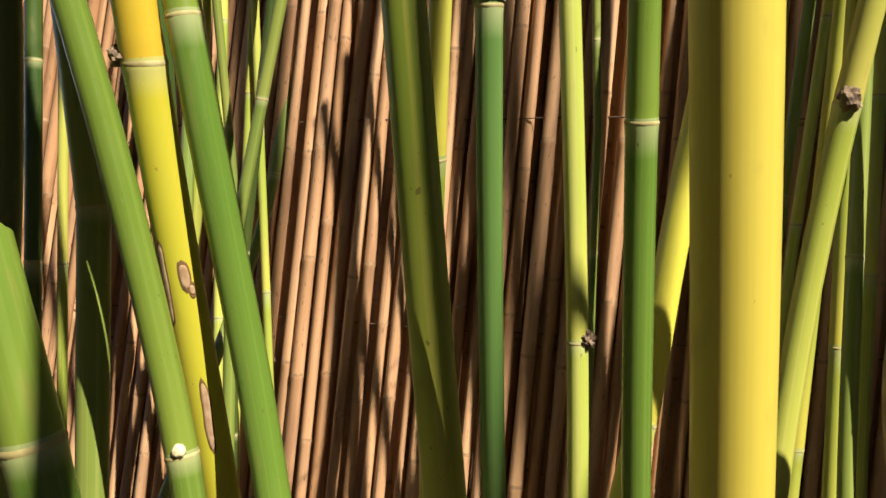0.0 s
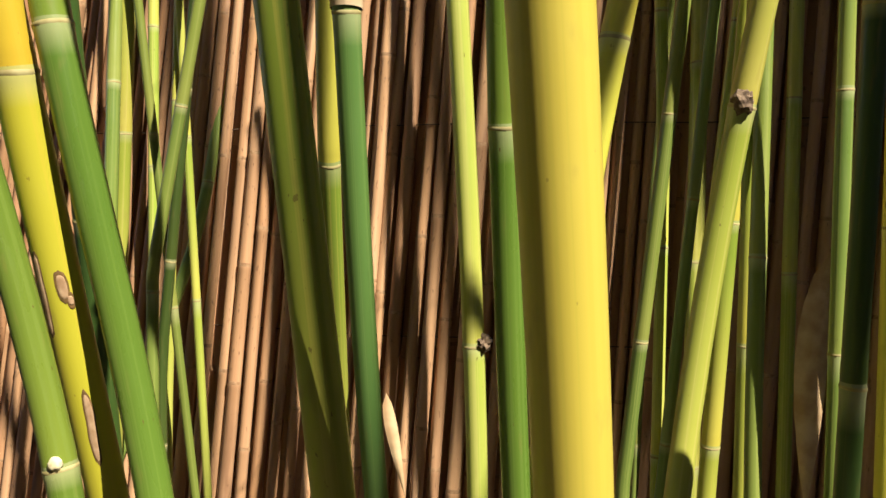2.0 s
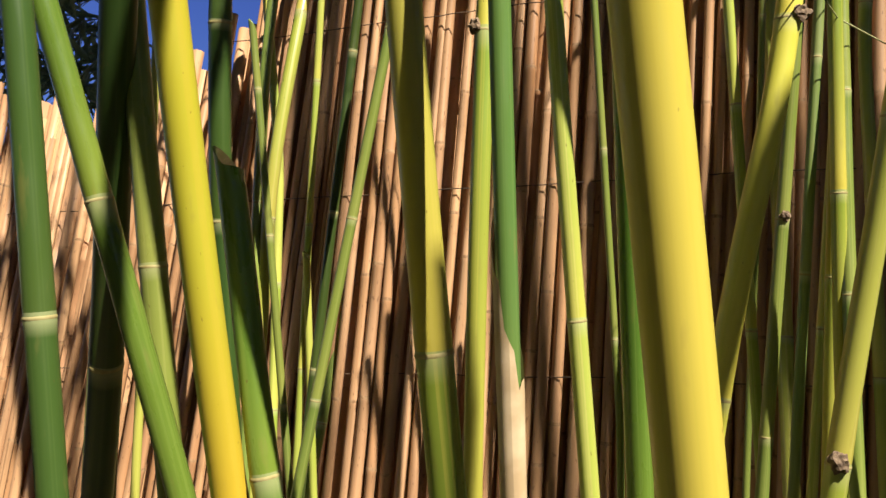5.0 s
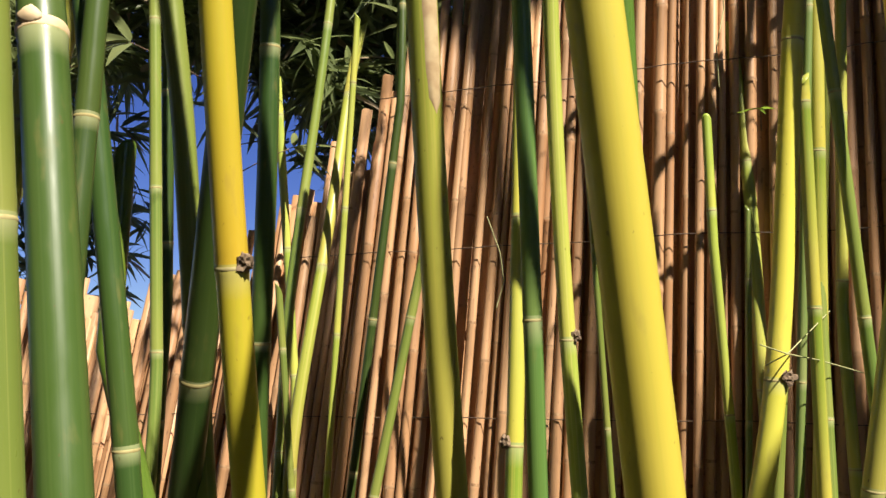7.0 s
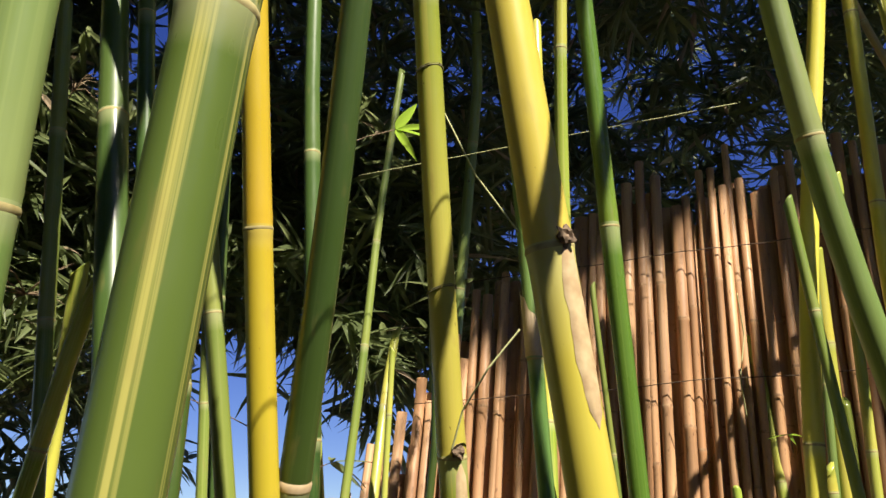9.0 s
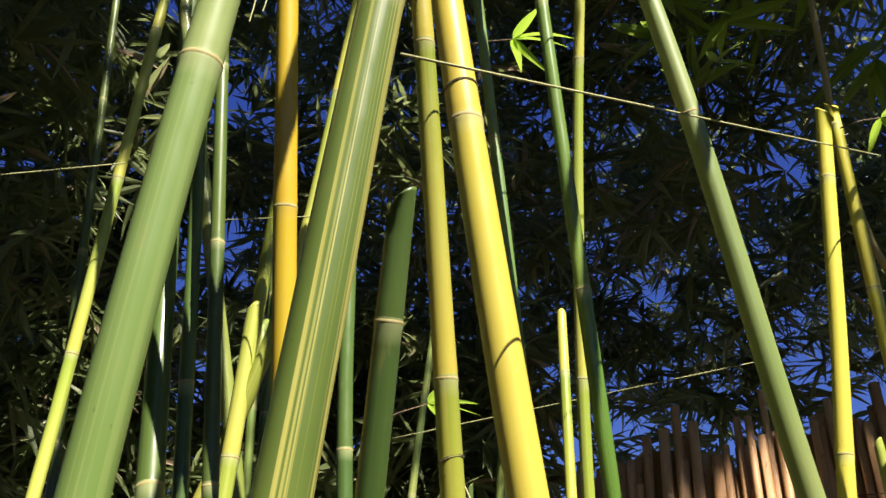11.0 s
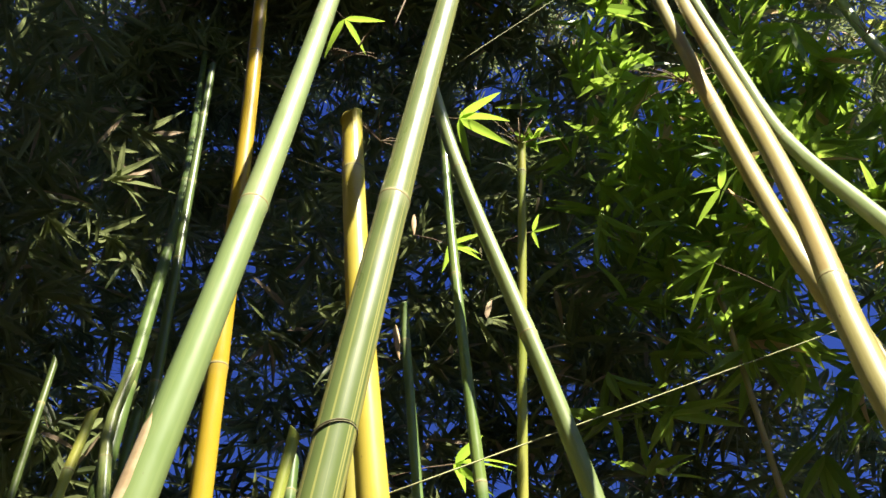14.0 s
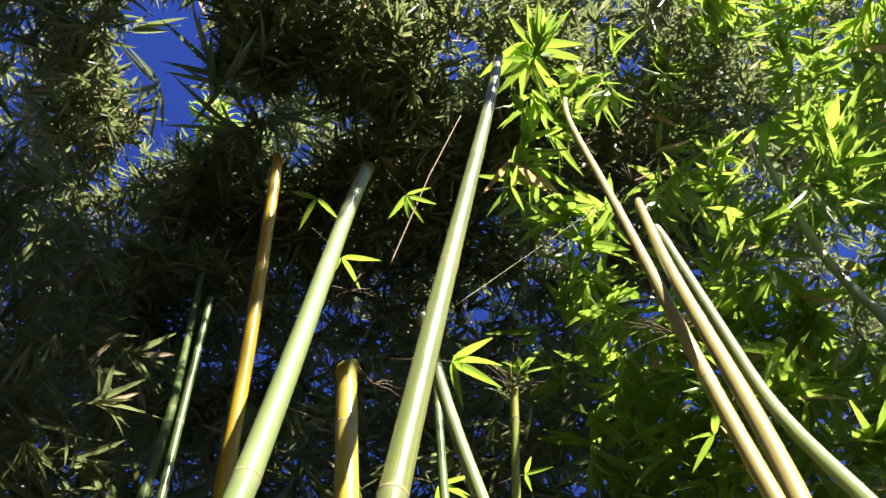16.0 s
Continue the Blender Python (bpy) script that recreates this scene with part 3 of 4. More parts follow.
culm("lime", "thin lime green bamboo culm among the thicker ones", 0.0131, -0.05, 0.648, 0.127,
     (-0.2811, -0.004751, 0, 0, 0), (1.265, -0.01018, 0, 0), 1.06, ())
culm("lime", "thin lime green bamboo culm among the thicker ones", 0.0144, -0.05, 1.102, 0.102,
     (0.3372, -0.006475, 0, 0, 0), (0.92, -0.008168, 0, 0), 1.66, ())
culm("midgreen", "thin olive green bamboo culm among the thicker ones", 0.0161, -0.05, 0.998, 0.182,
     (0.3591, 0.01462, 0, 0, 0), (0.8625, -0.01455, 0, 0), 1.76, (1.06, 1.4), knots=((1.06, 0, 0.8),))
culm("lime", "thin pale green bamboo culm among the thicker ones", 0.0139, -0.05, 1.022, 0.204,
     (0.4645, 0.01367, 0, 0, 0), (0.9775, -0.01633, 0, 0), 1.80, ())
culm("lime", "thin lime green bamboo culm among the thicker ones", 0.0139, -0.05, 0.788, 0.237,
     (-0.5155, 0.008736, 0, 0, 0), (1.092, -0.01892, 0, 0), 1.37, ())
culm("pale", "thin pale green bamboo culm among the thicker ones", 0.0131, -0.05, 1.242, 0.281,
     (0.4129, 0.01674, 0, 0, 0), (0.8625, -0.02244, 0, 0), 1.98, ())
culm("yellowgreen", "thin yellow green bamboo culm among the thicker ones", 0.0207, -0.05, 1.277, 0.271,
     (0.4427, 0.007639, 0, 0, 0), (0.8625, -0.02166, 0, 0), 2.01, ())
culm("midgreen", "thin soft green bamboo culm among the thicker ones", 0.0150, -0.05, 1.520, 0.166,
     (0.4149, -0.01371, 0, 0, 0), (0.69, -0.01329, 0, 0), 2.03, ())
culm("lime", "thin yellow bamboo culm among the thicker ones", 0.0197, -0.05, 1.807, 0.123,
     (0.618, 0.004923, 0, 0, 0), (1.092, -0.009807, 0, 0), 2.27, ())
culm("yellowgreen", "thin yellow green bamboo culm among the thicker ones", 0.0177, -0.05, 1.370, 0.140,
     (0.4159, -0.00143, 0, 0, 0), (0.805, -0.01121, 0, 0), 1.68, ())
culm("midgreen", "thin green bamboo culm among the thicker ones", 0.0108, -0.05, 1.396, 0.170,
     (0.1689, -0.009986, 0, 0, 0), (1.035, -0.01364, 0, 0), 2.03, ())
culm("midgreen", "thin green bamboo culm among the thicker ones", 0.0159, -0.05, 1.098, 0.140,
     (-0.1855, 0.02757, 0, 0, 0), (1.035, -0.01122, 0, 0), 1.47, ())
culm("lime", "thin yellow bamboo culm among the thicker ones", 0.0124, -0.05, 1.521, 0.334,
     (-0.2752, 0.0156, 0, 0, 0), (1.208, -0.02673, 0, 0), 1.97, ())
culm("midgreen", "thin green bamboo culm among the thicker ones", 0.0175, -0.05, 1.756, 0.143,
     (-0.5051, -0.006807, 0, 0, 0), (0.8337, -0.01142, 0, 0), 2.47, ())
culm("lime", "thin yellow green bamboo culm among the thicker ones", 0.0183, -0.05, 1.625, 0.107,
     (-0.4377, -0.00897, 0, 0, 0), (1.438, -0.008541, 0, 0), 1.96, ())
culm("midgreen", "thick pale green bamboo culm beside a dark one", 0.0246, -0.05, 1.200, 0.137,
     (-0.3038, -0.01288, 0, 0, 0), (0.184, -0.01096, 0, 0), 1.48, ())
culm("lime", "thin bright yellow bamboo culm among the thicker ones", 0.0228, -0.05, 2.070, 0.147,
     (-0.4678, 0.009817, 0, 0, 0), (0.575, -0.01178, 0, 0), 2.56, (), foot=(-0.31, 0.0))
culm("shadegreen", "thin dark green bamboo culm among the thicker ones", 0.0212, -0.05, 2.313, 0.261,
     (-0.5913, -0.007879, 0, 0, 0), (1.035, -0.02085, 0, 0), 3.15, ())
culm("midgreen", "thin green bamboo culm among the thicker ones", 0.0215, -0.05, 1.907, 0.283,
     (-0.6453, -0.0239, 0, 0, 0), (0.575, -0.0226, 0, 0), 2.36, ())
culm("yellowgreen", "thin yellow bamboo culm among the thicker ones", 0.0231, -0.05, 1.735, 0.105,
     (-0.6331, 0.003201, 0, 0, 0), (0.6325, -0.008412, 0, 0), 1.95, ())
culm("midgreen", "thin green bamboo culm among the thicker ones", 0.0356, -0.05, 2.632, 0.131,
     (-0.1259, 0.01295, 0, 0, 0), (1.955, -0.01045, 0, 0), 3.45, ())
culm("yellow", "thin golden yellow bamboo culm among the thicker ones", 0.0240, -0.05, 2.691, 0.206,
     (0.6218, 0.008619, 0, 0, 0), (0.805, -0.01646, 0, 0), 2.90, ())
# a tan culm, given the dark skin in place of shade
culm("shadegreen", "thin tan bamboo culm toned dark for shade among the thicker ones", 0.0132, -0.05, 2.498, 0.235,
     (-0.693, -0.02185, 0, 0, 0), (0.4025, -0.0188, 0, 0), 3.08, ())
culm("lime", "thin yellow green bamboo culm among the thicker ones", 0.0172, -0.05, 2.653, 0.147,
     (-0.6166, 0.005856, 0, 0, 0), (0.345, -0.01173, 0, 0), 2.91, ())
culm("lime", "thin yellow green bamboo culm among the thicker ones", 0.0211, -0.05, 2.115, 0.064,
     (-0.3718, 0.003584, 0, 0, 0), (0.345, -0.00509, 0, 0), 2.24, (), foot=(-0.1, 0.0))
culm("lime", "thin yellow green bamboo culm among the thicker ones", 0.0191, -0.05, 2.568, 0.159,
     (-0.266, 0.01946, 0, 0, 0), (0.2875, -0.01268, 0, 0), 2.78, (), foot=(-0.5, 0.3))
culm("shadegreen", "thin dark green bamboo culm among the thicker ones", 0.0170, -0.05, 3.301, 0.460,
     (-0.5006, -0.04818, 0, 0, 0), (0.1725, -0.03681, 0, 0), 3.88, ())
culm("green", "stout green bamboo culm leaning at the edge", 0.0271, -0.05, 0.605, 0.057,
     (-0.1828, -0.01172, 0, 0, 0), (0.345, -0.0046, 0, 0), 0.69, (0.30, 0.575))
culm("shadegreen", "dark green bamboo culm toned darker for deep shade", 0.0167, -0.05, 0.689, 0.167,
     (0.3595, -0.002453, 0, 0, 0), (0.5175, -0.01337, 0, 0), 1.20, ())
# a thin speckled stem among the leaves
culm("tan", "thin speckled bamboo stem among dark leaves", 0.016, -0.05, 3.24, 0.15, (0.739, 0.006), (0.975, -0.028), 3.8, (2.9, 3.02, 3.14, 3.26, 3.38, 3.5), foot=(0.25, 0.0))
# close rows of culms added unseen behind the viewer, banding the fence in shade
rank = 0
for start_at, end_at, reach, lean in ((-0.40, -0.34, 1.7, 0.02), (0.085, 0.09, 2.3, -0.04), (0.195, 0.20, 2.0, 0.03), 
                                      (0.40, 0.50, 1.22, 0.0), (0.565, 0.61, 2.5, 0.01), (0.63, 0.69, 1.25, 0.0), (0.72, 1.2, 2.6, 0.0)):
    rows = max(1, round((end_at - start_at) / 0.05) + 1)
    for k in range(rows):
        rank += 1
        at = start_at + (end_at - start_at) * (k / (rows - 1) if rows > 1 else 0.5)
        py = -0.9 - 0.09 * (rank % 4)
        off = 1.42 - 0.3 * at - py
        px, rise = at + off * math.tan(radians(SUN_AZ)), off / math.cos(radians(SUN_AZ)) * math.tan(radians(SUN_EL))
        culm(("green", "midgreen", "yellowgreen", "shadegreen")[rank % 4], "tall stout bamboo culm added out of view to shade the fence", 0.042, -0.02, 0.9 + rise, 1.0, (px, lean + 0.012 * (rank % 3 - 1)), (py, 0.0), reach + rise, ())
# added unseen to throw the dark band down the yellow green culm
culm("midgreen", "leaning bamboo culm added out of view to shade a yellow green culm", 0.032, -0.02, 2.57, 1.0, (0.957, -0.21), (-0.75, 0.0), 2.80, ())
# added unseen so the knotted yellow culm's lower part stands in shade
culm("green", "stout leaning bamboo culm added out of view to shade a yellow culm", 0.046, -0.02, 3.361, 1.0, (1.497, 0.28), (-0.9, 0.0), 3.5, ())
build_fence()


# ---- leaves ----
LEAF_T = np.array((0.0, 0.12, 0.38, 0.72, 1.0))
LEAF_W = np.array((0.06, 0.75, 1.0, 0.6, 0.02))


def foliage(name, label, seed, mat, blobs, size=(0.09, 0.15), open_to_sun=True, wide=1.0, gaps=(), clear=(0.15, 0.75, 0.95)):
    """Many sprays of lance-shaped leaves inside soft blobs (centre, radii, count), each a fan of blades on a twig's end.
    open_to_sun: keeps clear the way by which the sun reaches the clump."""
    rng = np.random.default_rng(seed)
    s = np.array(to_sun)
    points = []
    for centre, radii, count in blobs:
        d = rng.normal(size=(count, 3))
        d *= (rng.uniform(0, 1, count) ** 0.4 / np.linalg.norm(d, axis=1))[:, None]
        points.append(np.array(centre) + d * np.array(radii))
    p = np.concatenate(points)
    if open_to_sun:
        q = p - np.array((0.05, 0.25, 2.2))
        along = q @ s
        off = q - along[:, None] * s
        across = off[:, 0] * math.cos(radians(SUN_AZ)) + off[:, 1] * math.sin(radians(SUN_AZ))
        p = p[~((along > 0.6) & (((np.abs(across - clear[0]) < clear[1]) & (off[:, 2] > -1.25) & (off[:, 2] < clear[2])) | ((np.abs(across - 1.0) < 0.3) & (np.abs(off[:, 2] - 0.1) < 0.5))))]
    for a, c, r in gaps:
        a, c = np.array(a), np.array(c)
        t = (p - a) @ (c - a) / ((c - a) @ (c - a))
        away = np.linalg.norm(p - a - t[:, None] * (c - a), axis=1)
        p = p[(t < 0.2) | (away > r * t)]
    clump = np.array([noise.noise(Vector(v) * 1.9 + Vector((seed * 11.0, 0, 0))) for v in p])
    p = p[clump > -0.16]
    n = len(p)
    per = rng.integers(5, 10, n)
    spray = np.repeat(np.arange(n), per)
    k = len(spray)

    def turns(ax, ay, az):
        cx, sx, cy, sy, cz, sz = np.cos(ax), np.sin(ax), np.cos(ay), np.sin(ay), np.cos(az), np.sin(az)
        m = np.empty((len(ax), 3, 3))
        m[:, 0] = np.stack((cy * cz, sx * sy * cz - cx * sz, cx * sy * cz + sx * sz), 1)
        m[:, 1] = np.stack((cy * sz, sx * sy * sz + cx * cz, cx * sy * sz - sx * cz), 1)
        m[:, 2] = np.stack((-sy, sx * cy, cx * cy), 1)
        return m

    twig = turns(rng.uniform(-1.1, 0.4, n), rng.uniform(-0.5, 0.5, n), rng.uniform(0, 6.28, n))
    blade = turns(rng.normal(0, 0.32, k), rng.normal(0, 0.5, k), rng.normal(0, 0.8, k))
    length, width, droop = rng.uniform(*size, k), wide * rng.uniform(0.013, 0.021, k), rng.uniform(0.05, 0.4, k)
    v = np.zeros((k, 15, 3))
    for i in range(5):
        for c, sign in enumerate((-0.5, 0, 0.5)):
            v[:, 3 * i + c, 0] = sign * LEAF_W[i] * width
            v[:, 3 * i + c, 1] = LEAF_T[i] * length
            v[:, 3 * i + c, 2] = -droop * length * LEAF_T[i] ** 2 + abs(sign) * 0.3 * LEAF_W[i] * width
    v = np.einsum("kij,kvj->kvi", blade, v)
    v[:, :, 1] += rng.uniform(-0.05, 0.02, k)[:, None]
    v = np.einsum("kij,kvj->kvi", twig[spray], v) + p[spray][:, None, :]
    quad = np.array([(3 * i + c, 3 * i + c + 1, 3 * i + c + 4, 3 * i + c + 3) for i in range(4) for c in range(2)])
    faces = (quad[None] + 15 * np.arange(k)[:, None, None]).reshape(-1, 4)
    me = bpy.data.meshes.new(name)
    me.from_pydata(v.reshape(-1, 3).tolist(), [], faces.tolist())
    me.materials.append(mat)
    return tagged(new(name, me), label, "foliage", kind="stuff")


EYE = (0.02, -0.7, 1.97)
SKY_GAP = [(EYE, (-1.34, -0.28, 6.5), 0.30), (EYE, (-1.31, 0.09, 6.5), 0.25), (EYE, (-1.03, 0.08, 6.5), 0.16), (EYE, (-0.74, 0.41, 6.5), 0.10), (EYE, (-1.5, -0.1, 6.5), 0.2)]
STEM_GAP = [(EYE, (1.10 + 0.237 * k, 0.38 - 0.02 * k, 3.5 + k), 0.05 * (1.9 + k)) for k in range(5)]
LOW_GAP = [((-0.05, -0.3, 1.3), (-1.6, 3.7, 2.3), 0.15)]
foliage("bamboo_foliage", "bright sunlit bamboo leaves in dense sprays", 1, LEAF, [
    ((1.35, 0.5, 4.2), (0.9, 0.9, 1.3), 1250), ((2.2, 1.0, 3.7), (0.8, 0.8, 1.2), 600), ((0.75, 0.0, 4.9), (0.5, 0.5, 0.6), 260), ((1.45, 0.7, 3.1), (0.4, 0.35, 0.4), 120), ((1.1, 0.35, 3.75), (0.4, 0.3, 0.22), 110), ((2.1, 0.0, 6.0), (1.0, 0.8, 0.7), 420), ((0.9, 1.1, 4.45), (0.8, 0.6, 1.3), 130)], (0.12, 0.21), True, 1.85, STEM_GAP)
foliage("bamboo_foliage", "bamboo leaves overhead in shade-darkened green", 2, LEAF_SHADE, [
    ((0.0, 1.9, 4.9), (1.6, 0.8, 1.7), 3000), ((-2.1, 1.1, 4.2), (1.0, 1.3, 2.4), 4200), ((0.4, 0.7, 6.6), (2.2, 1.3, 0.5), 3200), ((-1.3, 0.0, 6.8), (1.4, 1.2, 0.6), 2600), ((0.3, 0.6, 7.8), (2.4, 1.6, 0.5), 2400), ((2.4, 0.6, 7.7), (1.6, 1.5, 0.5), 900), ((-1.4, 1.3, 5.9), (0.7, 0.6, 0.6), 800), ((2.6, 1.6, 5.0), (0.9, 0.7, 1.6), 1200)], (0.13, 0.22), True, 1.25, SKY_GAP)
foliage("bamboo_foliage", "sparse shade-toned bamboo leaves high against the sky", 6, LEAF_SHADE, [((-1.2, -0.15, 6.2), (0.5, 0.4, 0.3), 16), ((-1.5, 0.0, 7.2), (0.8, 0.6, 0.4), 20)], (0.26, 0.42), False, 2.0)
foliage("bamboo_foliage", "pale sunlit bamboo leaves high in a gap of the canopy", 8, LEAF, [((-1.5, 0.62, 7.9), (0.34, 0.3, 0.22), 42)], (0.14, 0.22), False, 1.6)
foliage("bamboo_foliage", "bamboo hedge in shade-darkened green behind the cane fence", 3, LEAF_SHADE, [
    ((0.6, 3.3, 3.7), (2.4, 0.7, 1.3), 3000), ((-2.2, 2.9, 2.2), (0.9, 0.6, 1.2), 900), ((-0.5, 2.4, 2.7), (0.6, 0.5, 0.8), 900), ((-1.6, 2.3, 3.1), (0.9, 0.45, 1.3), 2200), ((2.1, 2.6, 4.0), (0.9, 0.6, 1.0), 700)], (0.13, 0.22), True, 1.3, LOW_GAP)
# added behind and beside the viewer to keep sky and sun out
foliage("bamboo_foliage", "dense bamboo leaves added round the clearing to block skylight", 4, LEAF_SHADE, [
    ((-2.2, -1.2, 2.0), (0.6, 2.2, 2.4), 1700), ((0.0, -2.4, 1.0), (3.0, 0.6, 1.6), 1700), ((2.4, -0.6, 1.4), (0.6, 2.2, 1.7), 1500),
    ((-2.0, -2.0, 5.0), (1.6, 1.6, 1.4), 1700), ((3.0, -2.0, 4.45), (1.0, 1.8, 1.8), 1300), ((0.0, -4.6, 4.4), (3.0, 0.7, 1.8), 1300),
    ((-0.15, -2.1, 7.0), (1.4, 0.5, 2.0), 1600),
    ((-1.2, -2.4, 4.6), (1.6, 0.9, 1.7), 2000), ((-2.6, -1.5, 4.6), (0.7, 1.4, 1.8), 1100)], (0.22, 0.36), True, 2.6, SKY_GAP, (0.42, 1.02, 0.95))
# unseen sprays added only for leaf shadows on culm tops and fence
foliage("bamboo_foliage", "unseen leaf sprays added to dapple culm tops and fence", 5, LEAF_SHADE, [((0.82, -1.42, 5.3), (0.25, 0.2, 0.3), 40), ((0.85, 0.7, 2.55), (0.1, 0.06, 0.2), 4)], (0.12, 0.2), False, 1.3)
# also out of view, added so its shadow darkens the fence rim
foliage("bamboo_foliage", "unseen leaf mass added to shade the fence rim", 28, LEAF_SHADE, [((2.42, -1.6, 6.73), (0.55, 0.12, 0.2), 250), ((3.0, -1.6, 6.5), (0.3, 0.12, 0.25), 110)], (0.12, 0.2), False, 1.3)


# ---- strings ----
def string(name, label, pts, r=0.0009, mat=None, sag=0.0):
    a = [Vector(p) for p in pts]
    path = []
    for i in range(len(a) - 1):
        for k in range(14):
            t = k / 14
            q = a[i].lerp(a[i + 1], t)
            q.z -= sag * 4 * t * (1 - t)
            path.append(q)
    path.append(a[-1])
    base = path[0].copy()
    v, f, u = tube([p - base for p in path], [r] * len(path), 6)
    ob = mesh_object(name, v, f, mat or STRING)
    ob.location = base
    return tagged(ob, label, "string")


string("garden_string", "pale taut string tied between bamboo culms", [(-0.070, 0.046, 2.471), (0.798, 0.517, 3.169)], 0.0009)
string("garden_string", "pale taut string tied between bamboo culms", [(-0.081, -0.184, 2.123), (0.578, 0.575, 2.587)], 0.0011)
string("garden_string", "thin green string stretched over the fence", [(-0.324, 1.092, 2.320), (0.480, 1.092, 2.461)], 0.001)
string("garden_string", "loose white string hanging off a yellow culm", [(-0.096, 0.322, 1.996), (-0.059, 0.322, 1.909), (-0.018, 0.333, 1.850)], 0.001)
string("garden_string", "pale slack string between bamboo culms", [(0.050, 0.000, 3.461), (0.642, 0.057, 4.399)], 0.0008)
string("garden_string", "pale taut string among bright leaves", [(0.727, 0.115, 4.509), (1.410, 0.345, 4.221)], 0.0009)
string("garden_string", "pale wiry string looped round a yellow culm", [(0.299, 0.690, 1.303), (0.321, 0.667, 1.291), (0.417, 0.805, 1.291), (0.510, 0.862, 1.274)], 0.0008)
string("garden_string", "pale wiry string looped round a yellow culm", [(0.304, 0.690, 1.279), (0.321, 0.667, 1.291), (0.461, 0.862, 1.362)], 0.0008)
string("dry_tendril", "thin wavy dry tendril before the fence", [(0.439, 1.150, 2.056), (0.448, 1.173, 1.975), (0.422, 1.150, 1.886), (0.430, 1.173, 1.814)], 0.0012)
string("dry_tendril", "thin curled dry tendril before the fence", [(-0.005, 1.207, 1.576), (0.019, 1.207, 1.508), (0.027, 1.219, 1.453), (0.012, 1.219, 1.403)], 0.001)
string("garden_string", "white string looping down a yellow culm", [(-0.022, 0.310, 1.743), (-0.052, 0.310, 1.707), (-0.077, 0.333, 1.673), (-0.088, 0.345, 1.639)], 0.001)
string("garden_string", "thin string over dark leaves", [(-0.707, 0.230, 2.402), (-0.565, 0.287, 2.454)], 0.0009)
string("garden_string", "thin string between culms", [(-0.419, 0.287, 2.343), (-0.269, 0.230, 2.297)], 0.0008)
string("garden_string", "thin string crossing behind culms", [(-0.241, 0.000, 3.124), (-0.152, 0.035, 3.103)], 0.0007)
for k, (dx, dz) in enumerate(((0.010, -0.085), (0.016, -0.075), (0.026, -0.06))):
    a = Vector((-0.239, -0.133, 2.298)) + Vector((0.016, -0.008, 0))
    ends = [a + Vector((dx * t + (0.010 + 0.006 * k) * math.sin(2.6 * t), -0.004 * t, 0.012 * math.sin(3.1 * min(1, 2.2 * t)) + dz * t * t)) for t in (0, 0.15, 0.3, 0.45, 0.6, 0.75, 0.9, 1.0)]
    string("string_end", "frayed pale string end hanging off a tie", ends, 0.0005)


# ---- single leaf sprays, dry leaves and twigs ----
def blade(length, width, droop, twist=0.0):
    """A folded lance-shaped leaf along +y with a sunk midrib."""
    v, f = [], []
    n = 9
    for i in range(n + 1):
        t = i / n
        w = width * 0.5 * max(0.02, (math.sin(math.pi * min(1, t ** 0.62)) ** 0.8))
        y, z = length * t, -droop * length * t * t
        for c in (-1, -0.5, 0, 0.5, 1):
            p = Vector((c * w, 0, abs(c) * w * 0.35))
            p.rotate(Euler((0, twist * t, 0)))
            v.append(p + Vector((0, y, z)))
    for i in range(n):
        for c in range(4):
            a = 5 * i + c
            f.append((a, a + 1, a + 6, a + 5))
    return v, f


def leaf_spray(place, count, size, heading, mat, label, seed):
    """A twig end with a fan of bamboo leaves; heading: degrees about z."""
    rng = random.Random(seed)
    thing = tagged(new("leaf_spray"), label, "leaves", "leaf sprays")
    thing.location = place
    h = radians(heading)
    back = Vector((-math.cos(h), -math.sin(h), -0.35))
    v, f, u = tube([Vector((0, 0, 0)), back * size * 0.5, back * size * 1.1 + Vector((0, 0, -0.01))], [0.0009, 0.0012, 0.0015], 6)
    mesh_object("twig", v, f, KNOT, thing)
    for k in range(count):
        v, f = blade(size * rng.uniform(0.75, 1.1), size * rng.uniform(0.13, 0.18), rng.uniform(0.05, 0.3), rng.uniform(-0.5, 0.5))
        spread = (k - (count - 1) / 2) * (2.4 / max(1, count - 1)) + rng.uniform(-0.15, 0.15)
        m = Matrix.Rotation(h - math.pi / 2 + spread, 4, "Z") @ Matrix.Rotation(rng.uniform(-0.45, 0.35), 4, "X") @ Matrix.Rotation(rng.uniform(-0.6, 0.6), 4, "Y")
        mesh_object("leaf", moved(v, m), f, mat, thing)


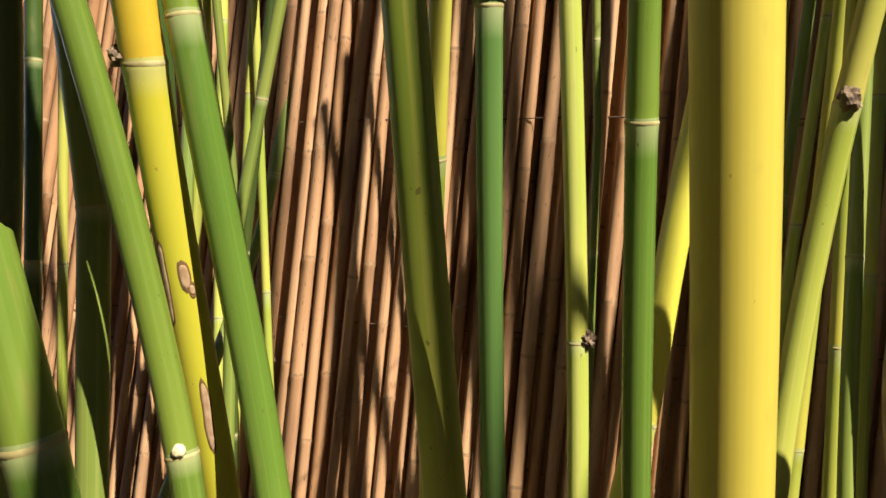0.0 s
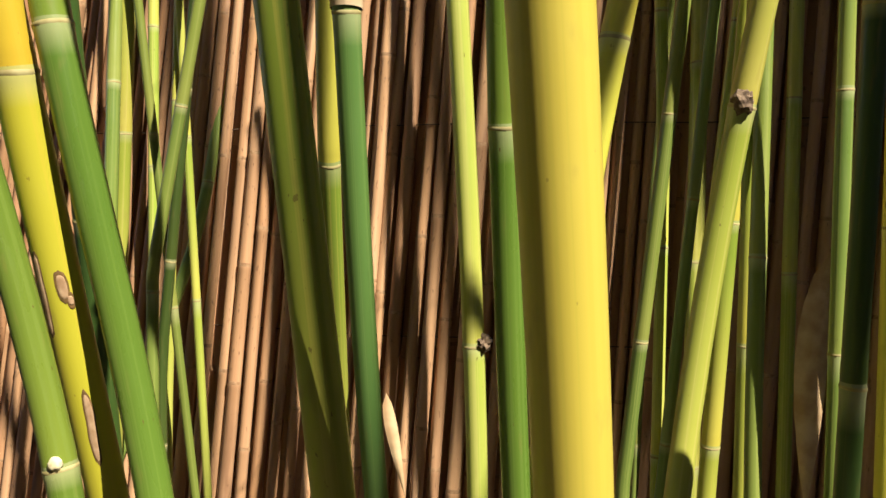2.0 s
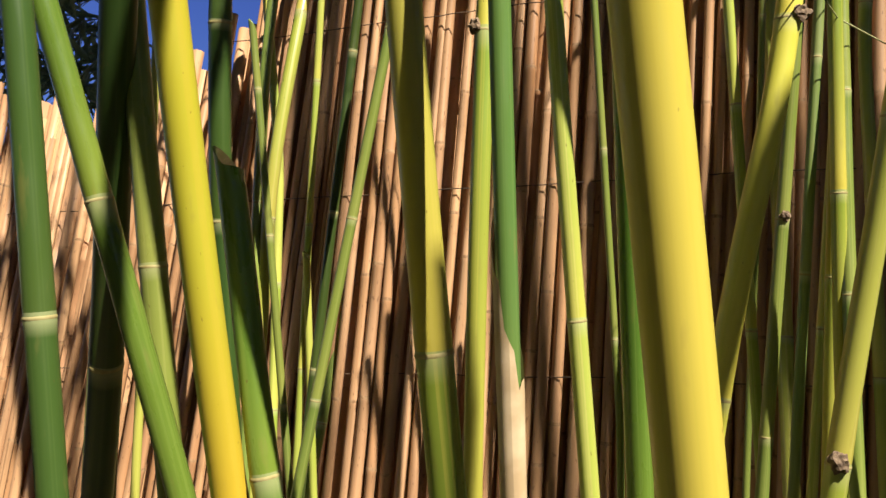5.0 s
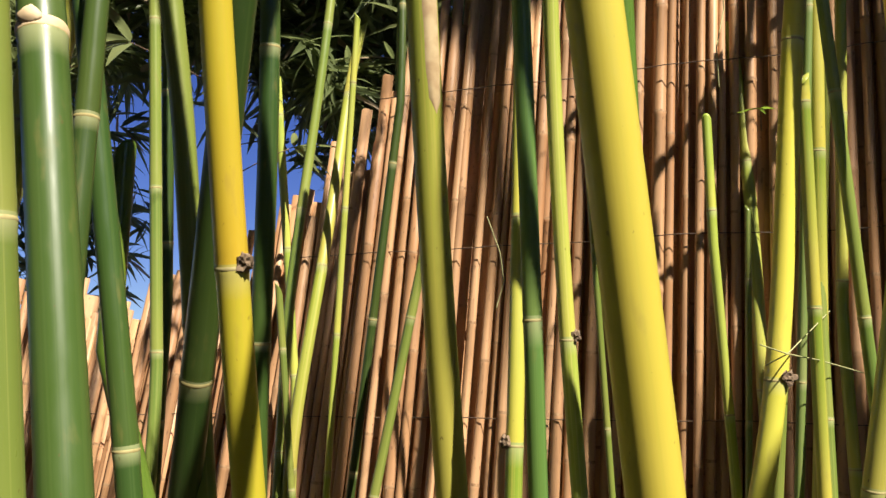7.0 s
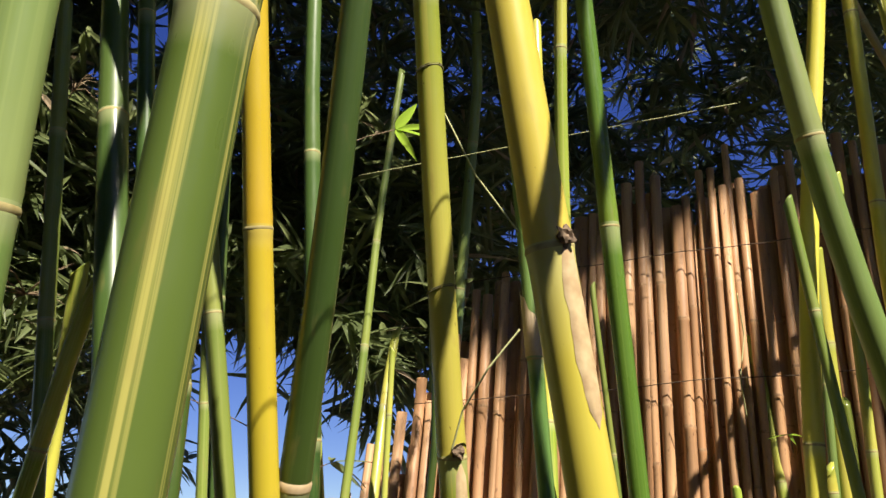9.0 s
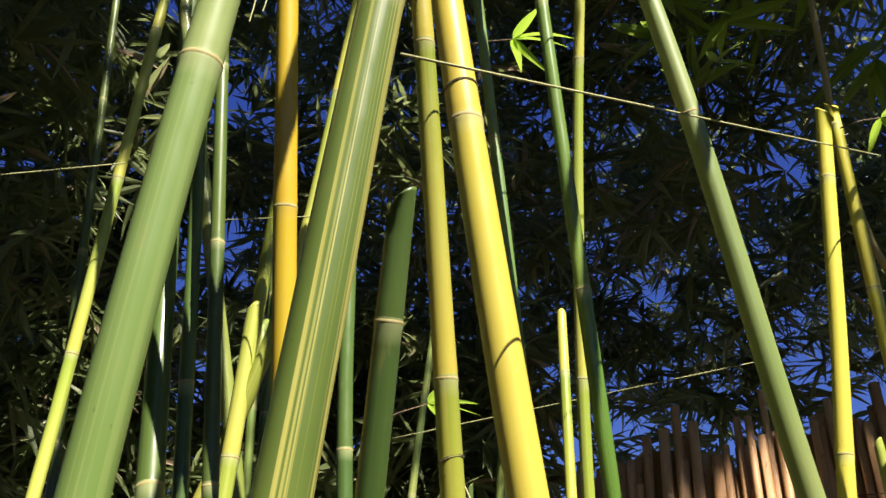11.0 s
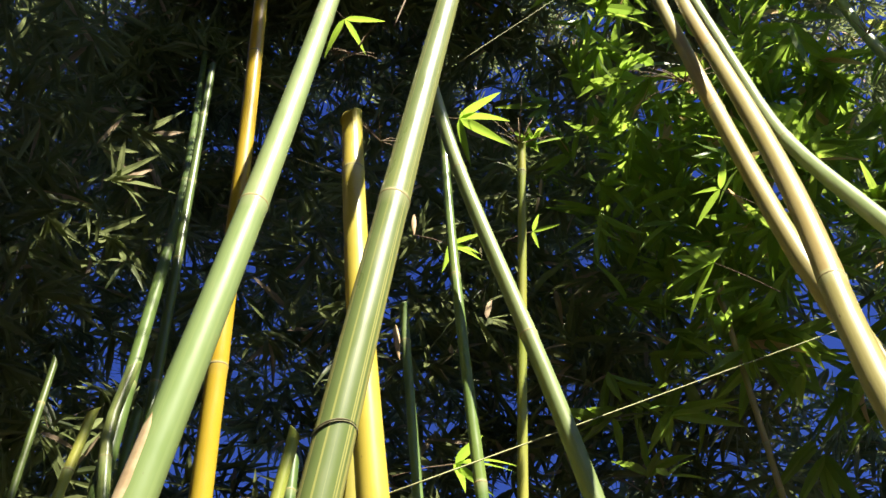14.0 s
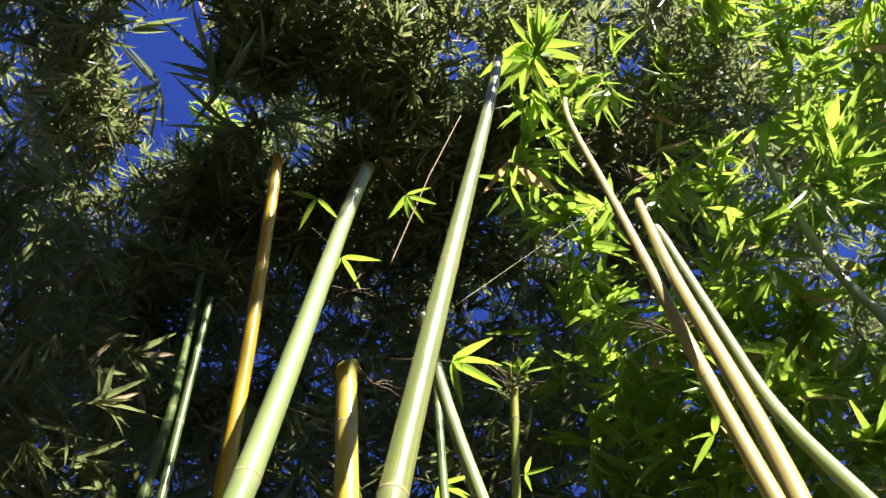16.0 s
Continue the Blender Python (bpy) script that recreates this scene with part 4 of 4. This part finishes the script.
LEAF_NEAR = leaf_material("near_bamboo_leaf", (0.17, 0.32, 0.03), (0.24, 0.40, 0.05), (0.3, 0.4, 0.05))
LEAF_DRY = plain("dry_leaf", (0.58, 0.42, 0.24), (0.42, 0.27, 0.14), 0.7, 45)
for k, (place, count, size, heading) in enumerate((
        ((-0.000, 0.517, 3.569), 5, 0.10, 40), ((-0.015, 0.575, 2.939), 5, 0.11, 20), ((0.546, 0.402, 3.269), 6, 0.12, 200),
        ((0.432, 0.805, 3.054), 3, 0.10, 300), ((0.199, 0.460, 3.515), 3, 0.07, 0), ((0.663, 0.690, 2.763), 4, 0.09, 20),
        ((0.450, -0.287, 5.372), 8, 0.27, 80), ((1.009, -0.230, 6.215), 5, 0.14, 100), ((0.569, -0.115, 5.249), 4, 0.10, 150),
        ((-0.051, -0.000, 4.265), 5, 0.10, 60), ((-0.323, 0.000, 4.293), 3, 0.11, 120), ((-0.222, 0.058, 3.935), 3, 0.11, 60),
        ((0.043, 0.115, 3.445), 4, 0.12, 20), ((1.512, 0.115, 5.406), 7, 0.26, 60), ((0.610, 0.345, 3.457), 3, 0.12, 200),
        ((0.263, 0.000, 4.286), 2, 0.09, 0), ((-0.224, 0.920, 2.326), 4, 0.11, 10), ((-0.632, 1.035, 1.847), 6, 0.14, 200), ((-0.413, 1.380, 1.767), 6, 0.12, 350))):
    leaf_spray(place, count, size, heading, LEAF_NEAR if k < 17 else LEAF_SHADE, "fan of narrow green bamboo leaves on a twig", 300 + k)
leaf_spray((0.513, 1.196, 1.783), 3, 0.045, 250, LEAF_NEAR, "small fresh green leaf before the fence", 77)


def dry_leaf(place, length, width, turn, label):
    v, f = blade(length, width, 0.12, 1.2)
    ob = mesh_object("dry_leaf", [Vector((p.x, p.z, -p.y)) for p in v], f, LEAF_DRY)
    ob.matrix_basis = Matrix.Translation(place) @ Matrix.Rotation(radians(turn), 4, "Y") @ Matrix.Rotation(0.5, 4, "Z")
    tagged(ob, label, "leaf")


dry_leaf((0.554, 0.920, 0.651), 0.30, 0.042, 11, "long dry tan leaf hanging from a culm")
dry_leaf((0.041, 0.690, 0.53), 0.09, 0.011, -8, "curled dry tan leaf caught by a culm")
dry_leaf((-0.071, 0.345, 3.454), 0.10, 0.010, 3, "narrow dry leaf hanging down")
dry_leaf((-0.105, 0.345, 3.084), 0.11, 0.012, -2, "narrow dry leaf hanging down")


def twig_tuft(place, size, seed, label="burst of dry bare twigs at a node"):
    rng = random.Random(seed)
    thing = tagged(new("twig_tuft"), label, "twigs", "dry twig tufts")
    thing.location = place
    for k in range(11):
        d = Vector((rng.uniform(-1, 1), rng.uniform(-0.8, 0.4), rng.uniform(-0.4, 1.0))).normalized() * size * rng.uniform(0.5, 1.0)
        v, f, u = tube([Vector((0, 0, 0)), d * 0.5 + Vector((0, 0, 0.01)), d], [0.0013, 0.0009, 0.0005], 5)
        mesh_object("twig", v, f, TWIG, thing)


TWIG = plain("dry_twig", (0.34, 0.26, 0.16), (0.18, 0.12, 0.07), 0.8, 90)
for k, (place, size) in enumerate((((0.543, -0.092, 3.957), 0.12), ((0.446, -0.138, 4.139), 0.10), ((0.161, 0.149, 3.376), 0.10), ((-0.198, 0.115, 3.843), 0.12),
                                   ((-0.117, 0.115, 3.374), 0.10), ((1.217, 0.288, 4.116), 0.12), ((0.451, 0.000, 3.291), 0.12), ((-0.664, 0.575, 2.209), 0.06), ((-0.748, 0.690, 1.929), 0.09))):
    twig_tuft(place, size, 900 + k)
string("bare_branch", "thin bare side branch with leaves", [(0.167, 0.000, 5.363), (0.020, 0.000, 4.466), (-0.094, 0.058, 3.855)], 0.002, TWIG)
string("bare_branch", "thin bare side branch crossing the leaves", [(0.573, -0.058, 4.069), (0.817, 0.000, 4.454), (1.128, 0.058, 4.845)], 0.002, TWIG)
